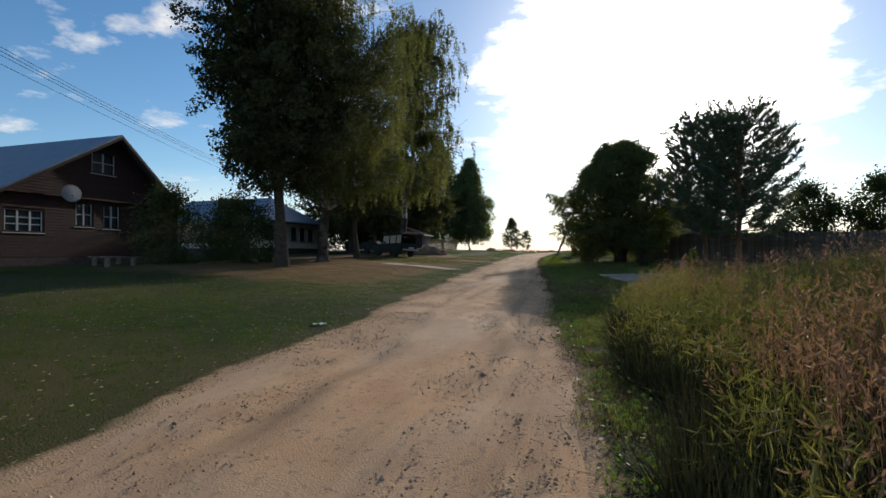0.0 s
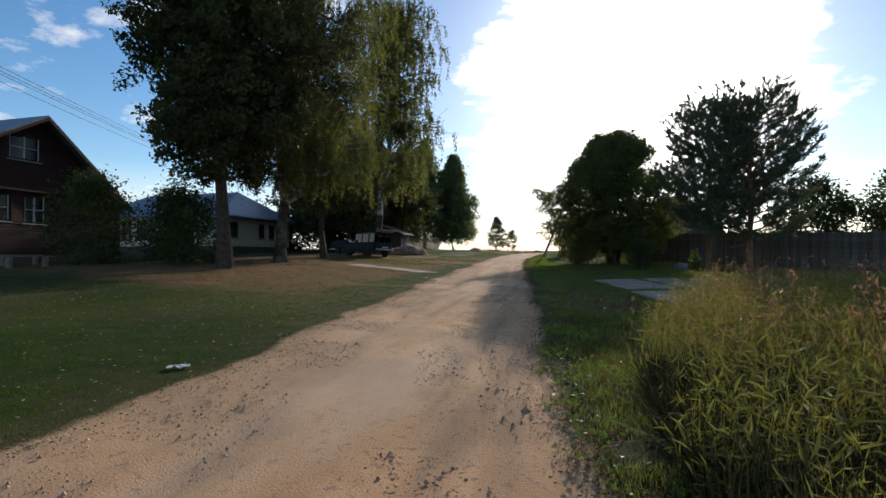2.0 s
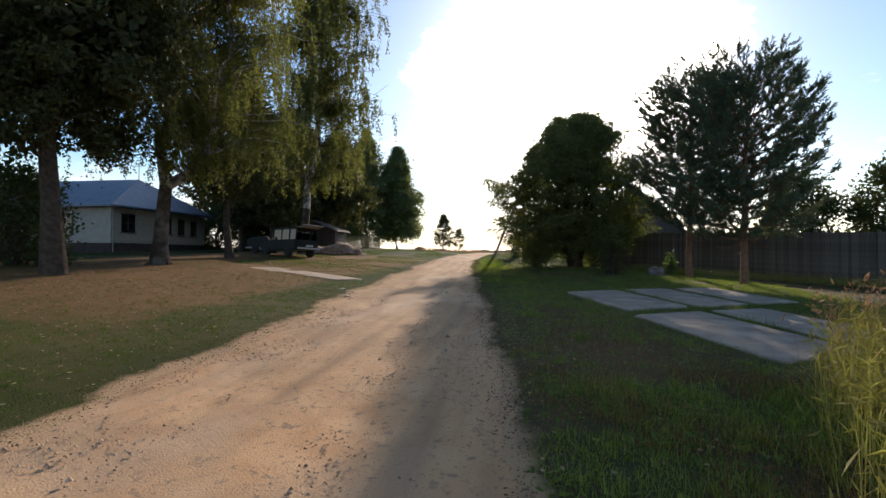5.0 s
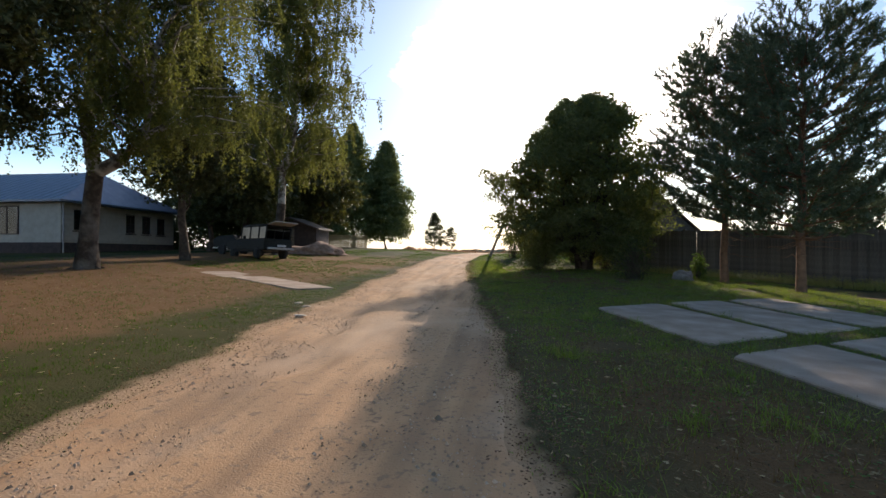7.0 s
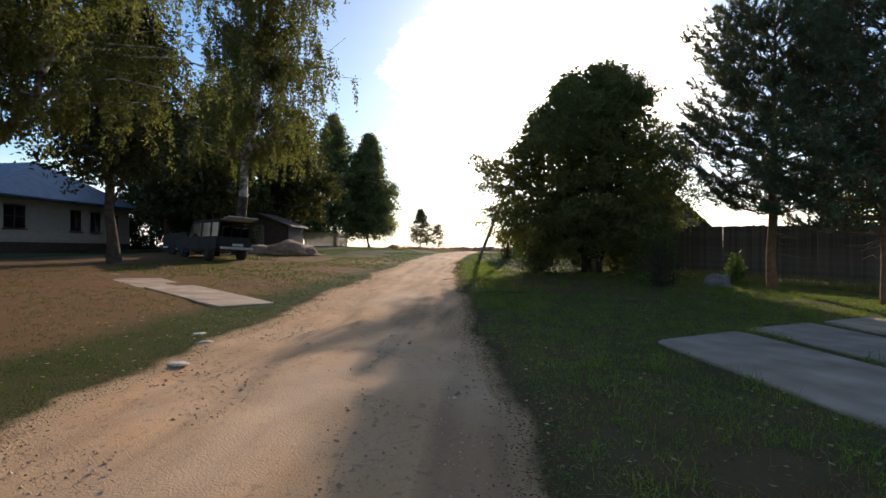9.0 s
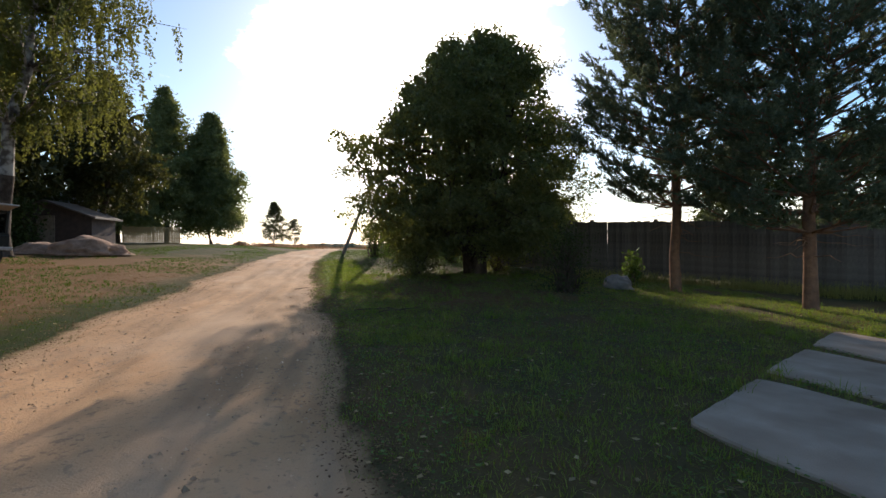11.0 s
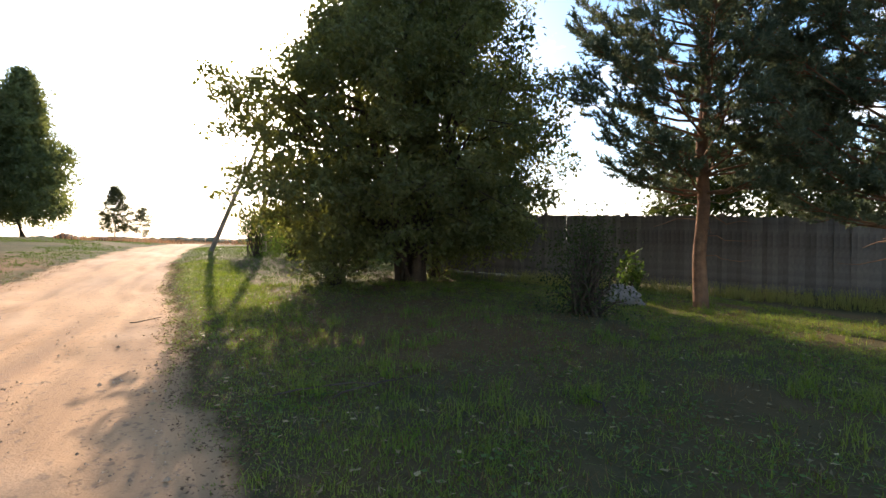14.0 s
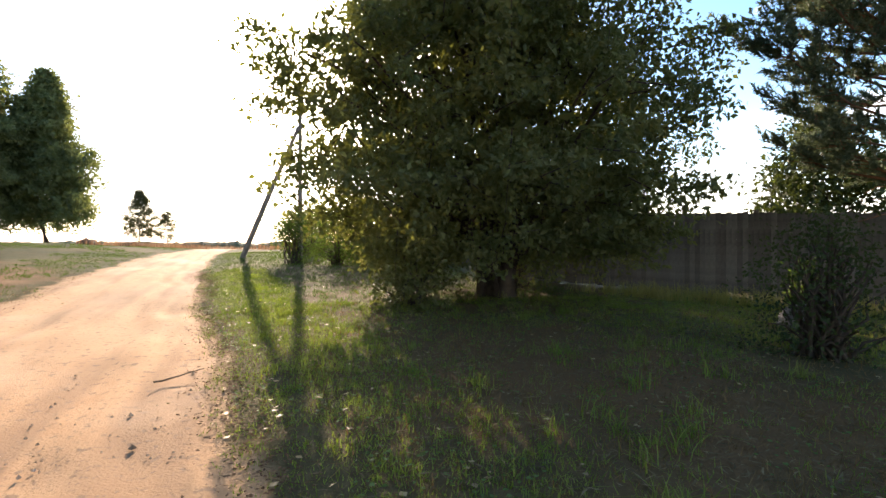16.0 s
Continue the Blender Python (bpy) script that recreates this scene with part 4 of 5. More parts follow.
def house_cream():
    x0, depth = -31.0, 15.0
    yl, yr, ym = 41.2, 52.3, 46.75
    zp, ze, zt = 2.5, 5.35, 8.1
    g = 1.3
    h = thing("house", pose(0, 0, 0), "long low cream-sided house with a dark plinth and grey-blue hipped roof", "house")
    wins = [(46.85, 47.75, 3.37, 4.72, 2), (48.55, 49.45, 3.35, 4.70, 2), (50.25, 51.15, 3.33, 4.66, 2), (42.2, 43.6, 3.4, 4.75, 2)]
    wall_with_openings(h, M["cream"], x0, 0.25, (yl, yr, zp, lambda y: ze), [w[:4] for w in wins])
    for w in wins:
        window_part(h, x0 - 0.05, *w[:4], panes=2, rails=2, frame_mat=M["plinth"])
    z = zp + 0.02
    while z < ze - 0.15:
        spans = [(yl, yr)]
        for w in wins:
            if w[2] - 0.1 < z + 0.2 and w[3] + 0.1 > z:
                spans = [s for p, q in spans for s in ((p, min(q, w[0] - 0.1)), (max(p, w[1] + 0.1), q)) if s[1] - s[0] > 0.05]
        for p, q in spans:
            part("siding_board", prism([(x0 + 0.004, z), (x0 + 0.026, z), (x0 + 0.010, z + 0.195), (x0 + 0.004, z + 0.195)], "y", p, q), M["cream"], h)
        z += 0.2
    part("wall", box(x0 - depth, yl, zp, x0 - 0.252, yl + 0.25, ze), M["cream"], h)
    part("wall", box(x0 - depth, yr - 0.25, zp, x0 - 0.252, yr, ze), M["cream"], h)
    part("wall", box(x0 - depth - 0.25, yl, zp, x0 - depth - 0.002, yr, ze), M["cream"], h)
    part("foundation", box(x0 - depth - 0.3, yl - 0.04, g - 0.6, x0 + 0.05, yr + 0.04, zp - 0.003), M["plinth"], h, "dark plinth")
    # porch glazing on the side that faces the yard
    for i in range(3):
        a = x0 - 3.2 - i * 3.4
        w = part("window", box(a - 2.64, yl - 0.055, 3.04, a + 0.04, yl - 0.005, 3.098, 0.004), M["plinth"], h, "dark-framed porch window")
        part("frame_bar", box(a - 2.64, yl - 0.055, 4.902, a + 0.04, yl - 0.005, 4.96, 0.004), M["plinth"], w)
        for u in np.linspace(a - 2.6, a, 4):
            part("frame_bar", box(u - 0.04, yl - 0.06, 3.1, u + 0.04, yl - 0.004, 4.9, 0.004), M["plinth"], w)
        part("pane", box(a - 2.6, yl - 0.03, 3.1, a, yl - 0.012, 4.9), M["glass"], w)
    o = 0.6
    ev = [(x0 + o, yl - o), (x0 + o, yr + o), (x0 - depth - o, yr + o), (x0 - depth - o, yl - o)]
    r1, r2 = (x0 - 2.4, ym, zt), (x0 - depth + 2, ym, zt)
    bm = bmesh.new()
    e = [bm.verts.new((x, y, ze - 0.02)) for x, y in ev]
    e2 = [bm.verts.new((x, y, ze - 0.16)) for x, y in ev]
    a, b = bm.verts.new(r1), bm.verts.new(r2)
    for f in ((e[0], e[1], a), (e[1], e[2], b, a), (e[2], e[3], b), (e[3], e[0], a, b), tuple(e2[::-1])):
        bm.faces.new(f)
    for i in range(4):
        bm.faces.new((e[i], e2[i], e2[(i + 1) % 4], e[(i + 1) % 4]))
    bmesh.ops.recalc_face_normals(bm, faces=bm.faces)
    roof = part("roof", bm, M["roof"], h, "grey-blue sheet roof")
    # standing seams of the roof sheets
    for i in range(24):
        x = x0 + 0.4 - i * 0.66
        k = min(1.0, (x0 + o - x) / 3.0)
        w = Wood()
        w.add([(x, yl - o, ze), (x, yl - o + (ym - yl + o) * k, ze + (zt - ze) * k + 0.01)], [0.018, 0.018], 4)
        w.done("seam", M["roof"], roof)
    w = Wood(); w.add([(-33.4, ym, 7.4), (-33.4, ym, 9.5)], [0.04, 0.035]); w.done("roof_mast", M["steel"], h)
    part("mast_arm", box(-34.0, ym - 0.03, 9.24, -32.8, ym + 0.03, 9.30), M["steel"], h)
    w = Wood(); w.add([(x0 + 0.1, yl + 0.1, g), (x0 + 0.1, yl + 0.1, ze)], [0.05, 0.05]); w.done("downpipe", M["steel"], h)


house_red()
dish_thing()
house_cream()


def far_shed(x, y, w, d, hwall, hroof, label, wall, roof, name="shed"):
    z = zg(x, y)
    t = thing(name, pose(x, y, z), label, "shed")
    part("wall", prism([(-w / 2, -0.3), (w / 2, -0.3), (w / 2, hwall), (0, hroof), (-w / 2, hwall)], "y", -d / 2, d / 2), wall, t)
    for s in (-1, 1):
        part("roof", prism([(s * (w / 2 + 0.35), hwall - 0.2), (0, hroof + 0.08), (0, hroof + 0.16), (s * (w / 2 + 0.35), hwall - 0.1)], "y", -d / 2 - 0.3, d / 2 + 0.3), roof, t)
    part("door", box(-0.5, -d / 2 - 0.05, 0, 0.5, -d / 2 - 0.004, 1.9, 0.01), M["wood"], t)


far_shed(8.6, 53, 6.6, 6.0, 2.4, 5.6, "grey village house with a steep gable behind the trees", M["fence"], M["roof_rust"], "village_house")
far_shed(-25, 62, 5.0, 5.0, 2.4, 4.2, "low outbuilding of pale boards beyond the yard", M["cream"], M["roof"])
far_shed(-20.5, 54.5, 5.0, 3.0, 1.9, 2.7, "dark low woodshed behind the sand heap", M["plinth"], M["roof_rust"])
far_shed(16, 92, 9, 7, 2.6, 5.2, "distant farmhouse low behind the shrubs", M["wood"], M["roof"], "village_house")


# ---- board fence behind the pines ----
def board_fence(name, p, q, h, label, spacing=0.1165, mat=None, post_every=2.5):
    mat = mat or M["fence"]
    p, q = Vector((*p, 0)), Vector((*q, 0))
    L = (q - p).length
    u = (q - p) / L
    ang = math.degrees(math.atan2(u.y, u.x))
    f = thing(name, pose(p.x, p.y, zg(p.x, p.y), 0, 0, ang), label, "fence")
    z0 = zg(p.x, p.y)
    slope = (zg(q.x, q.y) - z0) / L
    me = None
    n = int(L / spacing)
    for i in range(n):
        s = i * spacing + spacing / 2
        if me is None:
            ob = part("board", prism([(-0.0582, 0.05), (0.0582, 0.05), (0.0582, h - 0.005), (-0.0582, h - 0.005)], "y", -0.011, 0.011), mat, f)
            me = ob.data
        else:
            ob = new("board", me); ob.parent = f
        ob.matrix_basis = pose(s, rng.normal(0, 0.003), slope * s + rng.normal(0, 0.012), rng.normal(0, 0.3), 0, 0)
    for zz in (0.45, h - 0.4):
        part("rail", prism([(0, zz), (L, zz + slope * L), (L, zz + 0.08 + slope * L), (0, zz + 0.08)], "y", 0.03, 0.07), mat, f)
    pm = None
    for i in range(int(L / post_every) + 1):
        s = i * post_every
        if pm is None:
            ob = part("post", box(-0.06, -0.0, -0.4, 0.06, 0.12, h + 0.08, 0.008), mat, f); pm = ob.data
        else:
            ob = new("post", pm); ob.parent = f
        ob.matrix_basis = pose(s, 0.07, slope * s)
    return f


board_fence("board_fence", (4.2, 42.0), (13.0, 30.2), 2.05, "tall weathered grey board fence behind the pines")
board_fence("board_fence", (13.0, 30.2), (21.0, 19.5), 2.05, "weathered grey board fence running on behind the tall grass")
board_fence("garden_fence", (-22.5, 67.5), (-17.6, 67.5), 1.5, "low ochre board fence of a village yard", 0.14, M["yellow_wood"])


# ---- poles and wires ----
def pole_thing():
    x, y = -0.5, 50.0
    t = thing("utility_pole", pose(x, y, zg(x, y)), "grey wooden utility pole with a leaning brace", "utility pole")
    w = Wood(); w.add([(0, 0, -0.3), (0, 0, 3.8), (0.03, 0, 7.6)], [0.11, 0.10, 0.08], 10); w.done("pole", M["wood"], t)
    w = Wood(); w.add([(-2.45, 0, zg(x - 2.45, y) - zg(x, y) - 0.3), (-1.2, 0, 2.9), (-0.05, 0, 5.7)], [0.11, 0.10, 0.085], 10); w.done("brace", M["wood"], t)
    part("crossarm", box(-0.8, -0.05, 7.1, 0.8, 0.05, 7.2, 0.01), M["wood"], t)


pole_thing()


def wire(a, b, sag):
    w = Wood()
    pts = [tuple(Vector(a).lerp(Vector(b), s) - Vector((0, 0, sag * 4 * s * (1 - s)))) for s in np.linspace(0, 1, 16)]
    w.add(pts, [0.011] * 16, 5)
    tagged(w.done("power_cable", M["cable"]), "thin black overhead power cable", "cable", "overhead cables")


def village_pole(x, y, h):
    t = thing("utility_pole", pose(x, y, zg(x, y)), "plain wooden utility pole carrying the village cables", "utility pole")
    w = Wood(); w.add([(0, 0, -0.3), (0, 0, h / 2), (0, 0, h)], [0.13, 0.11, 0.09], 10); w.done("pole", M["wood"], t)
    part("crossarm", box(-0.6, -0.05, h - 0.35, 0.6, 0.05, h - 0.25, 0.01), M["wood"], t)
    return Vector((x, y, zg(x, y) + h - 0.25))


pa, pb = village_pole(-17.5, 3.5, 9.0), Vector((-33.4, 46.75, 9.3))
for dx, dz in ((-0.5, 0.0), (0.0, 0.25), (0.5, 0.0), (0.0, 1.0)):
    wire(pa + Vector((dx, 0, dz * 0.4)), pb + Vector((dx, 0, dz * 0.4)), 0.45)


# ---- slabs ----
SLABS = []


def slab(x, y, ang, length, width, label, skew=0.0, lift=0.03, t=0.10):
    """A concrete slab from one corner, lying a little proud of the ground, with chipped edges and corners."""
    u = Vector((math.cos(radians(ang)), math.sin(radians(ang)), 0))
    v = Vector((-u.y, u.x, 0))
    mid = Vector((x, y, 0)) + u * length / 2 - v * width / 2
    at = lambda p: zg(p.x, p.y)
    slope = (at(mid + u * length / 2) - at(mid - u * length / 2)) / length
    tilt = (at(mid + v * width / 2) - at(mid - v * width / 2)) / width
    z = at(mid) - slope * length / 2 + tilt * width / 2
    out = []
    corners = [(0, 0), (length, 0), (length, -width), (0, -width)]
    for i, (a, b) in enumerate(corners):
        c, d = corners[(i + 1) % 4]
        for s in np.linspace(0, 1, 13)[:-1]:
            j = 0.028 if 0 < s < 1 else 0.09
            out.append((a + (c - a) * s + (1 if a < length / 2 else -1) * rng.uniform(0, j), b + (d - b) * s - (1 if b > -width / 2 else -1) * rng.uniform(0, j)))
    out = [(a + skew * b, b) for a, b in out]
    bm = prism(out, "z", -t, 0.0)
    bmesh.ops.bevel(bm, geom=[e for e in bm.edges if all(vv.co.z > -0.01 for vv in e.verts)], offset=0.015, segments=1, affect="EDGES")
    ob = part("concrete_slab", bm, M["concrete"])
    ob.matrix_world = pose(x, y, z + lift, math.degrees(math.atan(tilt)), -math.degrees(math.atan(slope)), ang)
    SLABS.append((x, y, ang, length, width, skew))
    return tagged(ob, label, "slab", "concrete slabs")


slab(2.0, 24.0, -76, 3.75, 1.78, "worn pale concrete slab sunk in the grass", -0.34)
slab(3.72, 25.13, -76, 3.75, 1.66, "worn concrete slab with grass in the joints", -0.34)
slab(5.45, 26.25, -76, 3.75, 1.66, "concrete slab partly overgrown beside the pine", -0.34)
slab(2.9, 19.72, -76, 3.75, 1.78, "stained concrete slab beside the tall grass", -0.34)
slab(4.62, 20.85, -76, 3.75, 1.66, "stained concrete slab half hidden by the tall grass", -0.34)
slab(-7.2, 25.0, 146, 4.0, 1.3, "narrow concrete path slab sunk in the lawn", 0.0, 0.014)
slab(-10.6, 27.3, 146, 4.2, 1.3, "sunken path slab leading towards the house", 0.0, 0.014)


# ---- parked vehicle ----
def vehicle():
    x, y = -15.7, 38.8
    t = thing("off_road_car", pose(x, y, zg(x, y) - 0.10, 2.6, 0, 148), "old dark green off-road car parked on the grass", "car")
    # x ahead, length 4.3
    prof = [(-2.0, 0.55), (-2.03, 1.05), (-1.98, 1.12), (0.55, 1.12), (0.75, 1.10), (1.95, 1.0), (2.1, 0.95), (2.12, 0.55), (1.9, 0.50), (-1.9, 0.50)]
    bm = prism(prof, "y", -0.85, 0.85)
    bmesh.ops.bevel(bm, geom=bm.edges[:], offset=0.04, segments=2, affect="EDGES")
    part("body", bm, M["paint_dark"], t)
    for s in (-1, 1):
        for px, w in ((0.62, 0.06), (-0.35, 0.07), (-1.25, 0.07), (-1.98, 0.07)):
            part("pillar", prism([(px, 1.10), (px + w, 1.10), (px + w - 0.08, 1.78), (px - 0.08, 1.78)], "y", s * 0.72, s * 0.78), M["paint_dark"], t)
        for a, b in ((0.62, -0.35), (-0.35, -1.25), (-1.25, -1.98)):
            part("side_window", prism([(a - 0.02, 1.13), (b + 0.09, 1.13), (b + 0.01, 1.76), (a - 0.1, 1.76)], "y", s * 0.742, s * 0.752), M["car_glass"], t)
        part("wing_mirror", box(0.6, s * 0.85, 1.15, 0.66, s * 1.02, 1.32, 0.015), M["paint_dark"], t)
        part("sill_step", box(-1.0, s * 0.8, 0.40, 1.0, s * 0.93, 0.46, 0.01), M["tyre"], t)
        part("headlight", box(2.09, s * 0.6 - 0.1, 0.72, 2.14, s * 0.6 + 0.1, 0.92, 0.02), M["steel"], t)
        part("door", box(-0.33, s * 0.852, 0.58, 0.60, s * 0.862, 1.10, 0.004), M["paint_dark"], t)
    part("windscreen", prism([(0.60, 1.14), (0.63, 1.14), (0.53, 1.76), (0.50, 1.76)], "y", -0.7, 0.7), M["car_glass"], t)
    bm = prism([(-2.12, 1.78), (0.56, 1.78), (0.50, 1.86), (0.0, 1.90), (-1.7, 1.90), (-2.1, 1.86)], "y", -0.80, 0.80)
    bmesh.ops.bevel(bm, geom=bm.edges[:], offset=0.025, segments=2, affect="EDGES")
    part("roof", bm, M["paint_dark"], t)
    part("tailgate", prism([(-2.02, 1.84), (-2.75, 1.98), (-2.75, 2.03), (-2.02, 1.90)], "y", -0.72, 0.72), M["canvas"], t, "raised pale rear hatch")
    part("bumper", box(-2.32, -0.8, 0.52, -2.22, 0.8, 0.64, 0.02), M["steel"], t, "pale rear bumper")
    part("bumper", box(2.14, -0.8, 0.50, 2.24, 0.8, 0.64, 0.02), M["steel"], t)
    part("number_plate", box(-2.335, -0.26, 0.68, -2.322, 0.26, 0.79), M["white"], t)
    part("bracket", box(-2.24, -0.5, 0.55, -2.0, 0.5, 0.60), M["tyre"], t)
    for px in (-1.25, 1.3):
        for s in (-1, 1):
            bm = bmesh.new()
            bmesh.ops.create_cone(bm, cap_ends=True, segments=28, radius1=0.37, radius2=0.37, depth=0.2, matrix=Matrix.Translation((px, s * 0.78, 0.37)) @ Matrix.Rotation(math.pi / 2, 4, "X"))
            bmesh.ops.bevel(bm, geom=[e for e in bm.edges if len(e.link_faces) == 2 and any(len(f.verts) > 5 for f in e.link_faces)], offset=0.04, segments=2, affect="EDGES")
            wh = part("wheel", bm, M["tyre"], t)
            bm = bmesh.new()
            bmesh.ops.create_cone(bm, cap_ends=True, segments=20, radius1=0.2, radius2=0.17, depth=0.05, matrix=Matrix.Translation((px, s * 0.89, 0.37)) @ Matrix.Rotation(-s * math.pi / 2, 4, "X"))
            part("rim", bm, M["paint_dark"], wh)


vehicle()


def trailer():
    x, y = -18.7, 41.2
    t = thing("cargo_trailer", pose(x, y, zg(x, y) - 0.06, 2.6, 0, 160), "dark tarpaulin-covered trailer standing before the car", "trailer")
    bm = prism([(-1.1, 0.5), (1.0, 0.5), (1.05, 0.95), (0.6, 1.15), (-0.8, 1.2), (-1.1, 0.95)], "y", -0.7, 0.7)
    bmesh.ops.bevel(bm, geom=bm.edges[:], offset=0.05, segments=2, affect="EDGES")
    part("body", bm, M["paint_dark"], t)
    for s in (-1, 1):
        bm = bmesh.new()
        bmesh.ops.create_cone(bm, cap_ends=True, segments=24, radius1=0.3, radius2=0.3, depth=0.16, matrix=Matrix.Translation((0, s * 0.8, 0.3)) @ Matrix.Rotation(math.pi / 2, 4, "X"))
        part("wheel", bm, M["tyre"], t)
    part("drawbar", box(1.0, -0.05, 0.42, 1.9, 0.05, 0.5, 0.01), M["steel"], t)
    part("axle", box(-0.05, -0.75, 0.26, 0.05, 0.75, 0.52), M["steel"], t)


trailer()


def lump(name, x, y, rx, ry, h, mat, label, category, rough_amount=0.2, sub=4, seed=0.0, power=1.0, sink=0.0):
    bm = bmesh.new()
    bmesh.ops.create_icosphere(bm, subdivisions=sub, radius=1)
    for v in bm.verts:
        k = 1 + rough_amount * noise.fractal(v.co * 1.8 + Vector((seed, 0, 0)), 0.8, 2.1, 4)
        if v.co.z < -0.1:
            v.co.z = -0.1
        v.co = Vector((v.co.x * rx * k, v.co.y * ry * k, (abs(v.co.z) ** power) * (1 if v.co.z > 0 else -1) * h * k))
    ob = part(name, bm, mat, None, smooth=True)
    ob.matrix_world = pose(x, y, zg(x, y) - sink, 0, 0, seed * 40)
    return tagged(ob, label, category)


lump("sandhill", -14.6, 45.6, 1.7, 1.4, 0.85, M["sandheap"], "heap of reddish sand dumped on the grass", "heap", 0.18, 5, 1.0, 1.4)
lump("sandhill", -16.6, 46.0, 1.5, 1.2, 0.55, M["sandheap"], "low spread sand heap beside the car", "heap", 0.18, 4, 2.0, 1.4)
lump("boulder", 5.45, 32.8, 0.46, 0.36, 0.36, M["stone"], "large grey boulder lying in the grass", "boulder", 0.25, 4, 3.0)
lump("stone", -5.4, 21.2, 0.13, 0.10, 0.022, M["pale_stone"], "flat pale stone on the road edge", "stone", 0.3, 3, 4.0)
lump("stone", -5.7, 22.2, 0.10, 0.08, 0.02, M["pale_stone"], "small pale stone on the road edge", "stone", 0.3, 3, 5.0)
lump("stone", -6.1, 22.7, 0.11, 0.08, 0.02, M["pale_stone"], "pale broken stone in the verge", "stone", 0.3, 3, 6.0)
lump("log_pile", -14.2, 74.5, 1.8, 0.7, 0.55, M["bark"], "dark pile of logs under the far trees", "logs", 0.3, 3, 7.0)
lump("log_pile", -11.6, 76.5, 1.8, 0.6, 0.45, M["bark"], "low dark pile of logs at the field edge", "logs", 0.3, 3, 8.0)


def bench(x, y, ang):
    t = thing("garden_bench", pose(x, y, zg(x, y), 0, 0, ang), "simple grey plank bench before the house", "bench", "garden benches")
    part("seat", box(-0.9, -0.16, 0.42, 0.9, 0.16, 0.47, 0.008), M["wood"], t)
    for s in (-0.65, 0.65):
        part("leg", box(s - 0.06, -0.12, -0.15, s + 0.06, 0.12, 0.418, 0.006), M["wood"], t)


bench(-21.6, 18.4, 85)
bench(-24.8, 20.3, 85)


# ---- far woods ----
def far_woods():
    V, F = [], []
    for a0, a1, dist, h in ((-0.75, 0.9, 420, 9.0), (-1.3, -0.35, 300, 8.0)):
        n = 420
        az = np.linspace(a0, a1, n)
        hh = np.array([h * (0.5 + 0.35 * noise.noise(Vector((i * 0.09, dist, 0))) + 0.18 * noise.noise(Vector((i * 0.5, dist, 3)))) for i in range(n)])
        base = len(V)
        for i in range(n):
            x, y = dist * math.sin(az[i]), dist * math.cos(az[i])
            for dd, k in ((0, 0), (4, 0.7), (10, 1.0), (22, 0.7)):
                V.append((x * (1 + dd / dist), y * (1 + dd / dist), -1.5 + (hh[i] + 1.5) * k))
        for i in range(n - 1):
            for k in range(3):
                p = base + i * 4 + k
                F.append((p, p + 4, p + 5, p + 1))
    tagged(mesh_np("far_woods", V, F, M["far_wood"], smooth=False), "low distant line of woods on the horizon", "woods", kind="stuff")


far_woods()


# ---- grass and litter ----
def scatter(n, x0, x1, y0, y1, keep):
    P = np.stack([rng.uniform(x0, x1, n), rng.uniform(y0, y1, n)], 1)
    P = P[keep(P[:, 0], P[:, 1])]
    return np.column_stack([P, ground_z(P[:, 0], P[:, 1]) - 0.01])


def off_road(x, y, m=0.0):
    L, R = road_edges(y)
    return (x < L - m) | (x > R + m)


def off_slabs(x, y):
    ok = np.ones(len(x), bool)
    for sx, sy, a, l, w, k in SLABS:
        c, s = math.cos(radians(a)), math.sin(radians(a))
        u, v = (x - sx) * c + (y - sy) * s, -(x - sx) * s + (y - sy) * c
        u = u - k * v
        ok &= ~((u > 0.03) & (u < l - 0.03) & (v < -0.03) & (v > -w + 0.03))
    return ok


def patchy(x, y, s, off, lo):
    return np.array([noise.noise(Vector((a * s + off, b * s, off))) for a, b in zip(x, y)]) > lo


def lawn(name, label, n, area, mat, hmin, hmax, lean=0.6, dens=None, seg=2, width=0.007, tuft=5, loose=0.035):
    def keep(x, y):
        k = off_road(x, y, np.abs(rng.normal(0.0, 0.2, len(x))) - 0.06) & off_slabs(x, y)
        return k if dens is None else k & dens(x, y)
    B = scatter(n // tuft, *area, keep)
    B = (B[:, None] + rng.normal(0, loose, (len(B), tuft, 3)) * [1, 1, 0]).reshape(-1, 3)
    L, R = road_edges(B[:, 1])
    d = np.minimum(np.abs(B[:, 0] - L), np.abs(B[:, 0] - R))
    V, F = blades(B, rng.uniform(hmin, hmax, len(B)) * np.clip(0.35 + 0.75 * d, 0.35, 1.0), width, lean, seg)
    tagged(mesh_np(name, V, F, mat), label, "grass", kind="stuff")


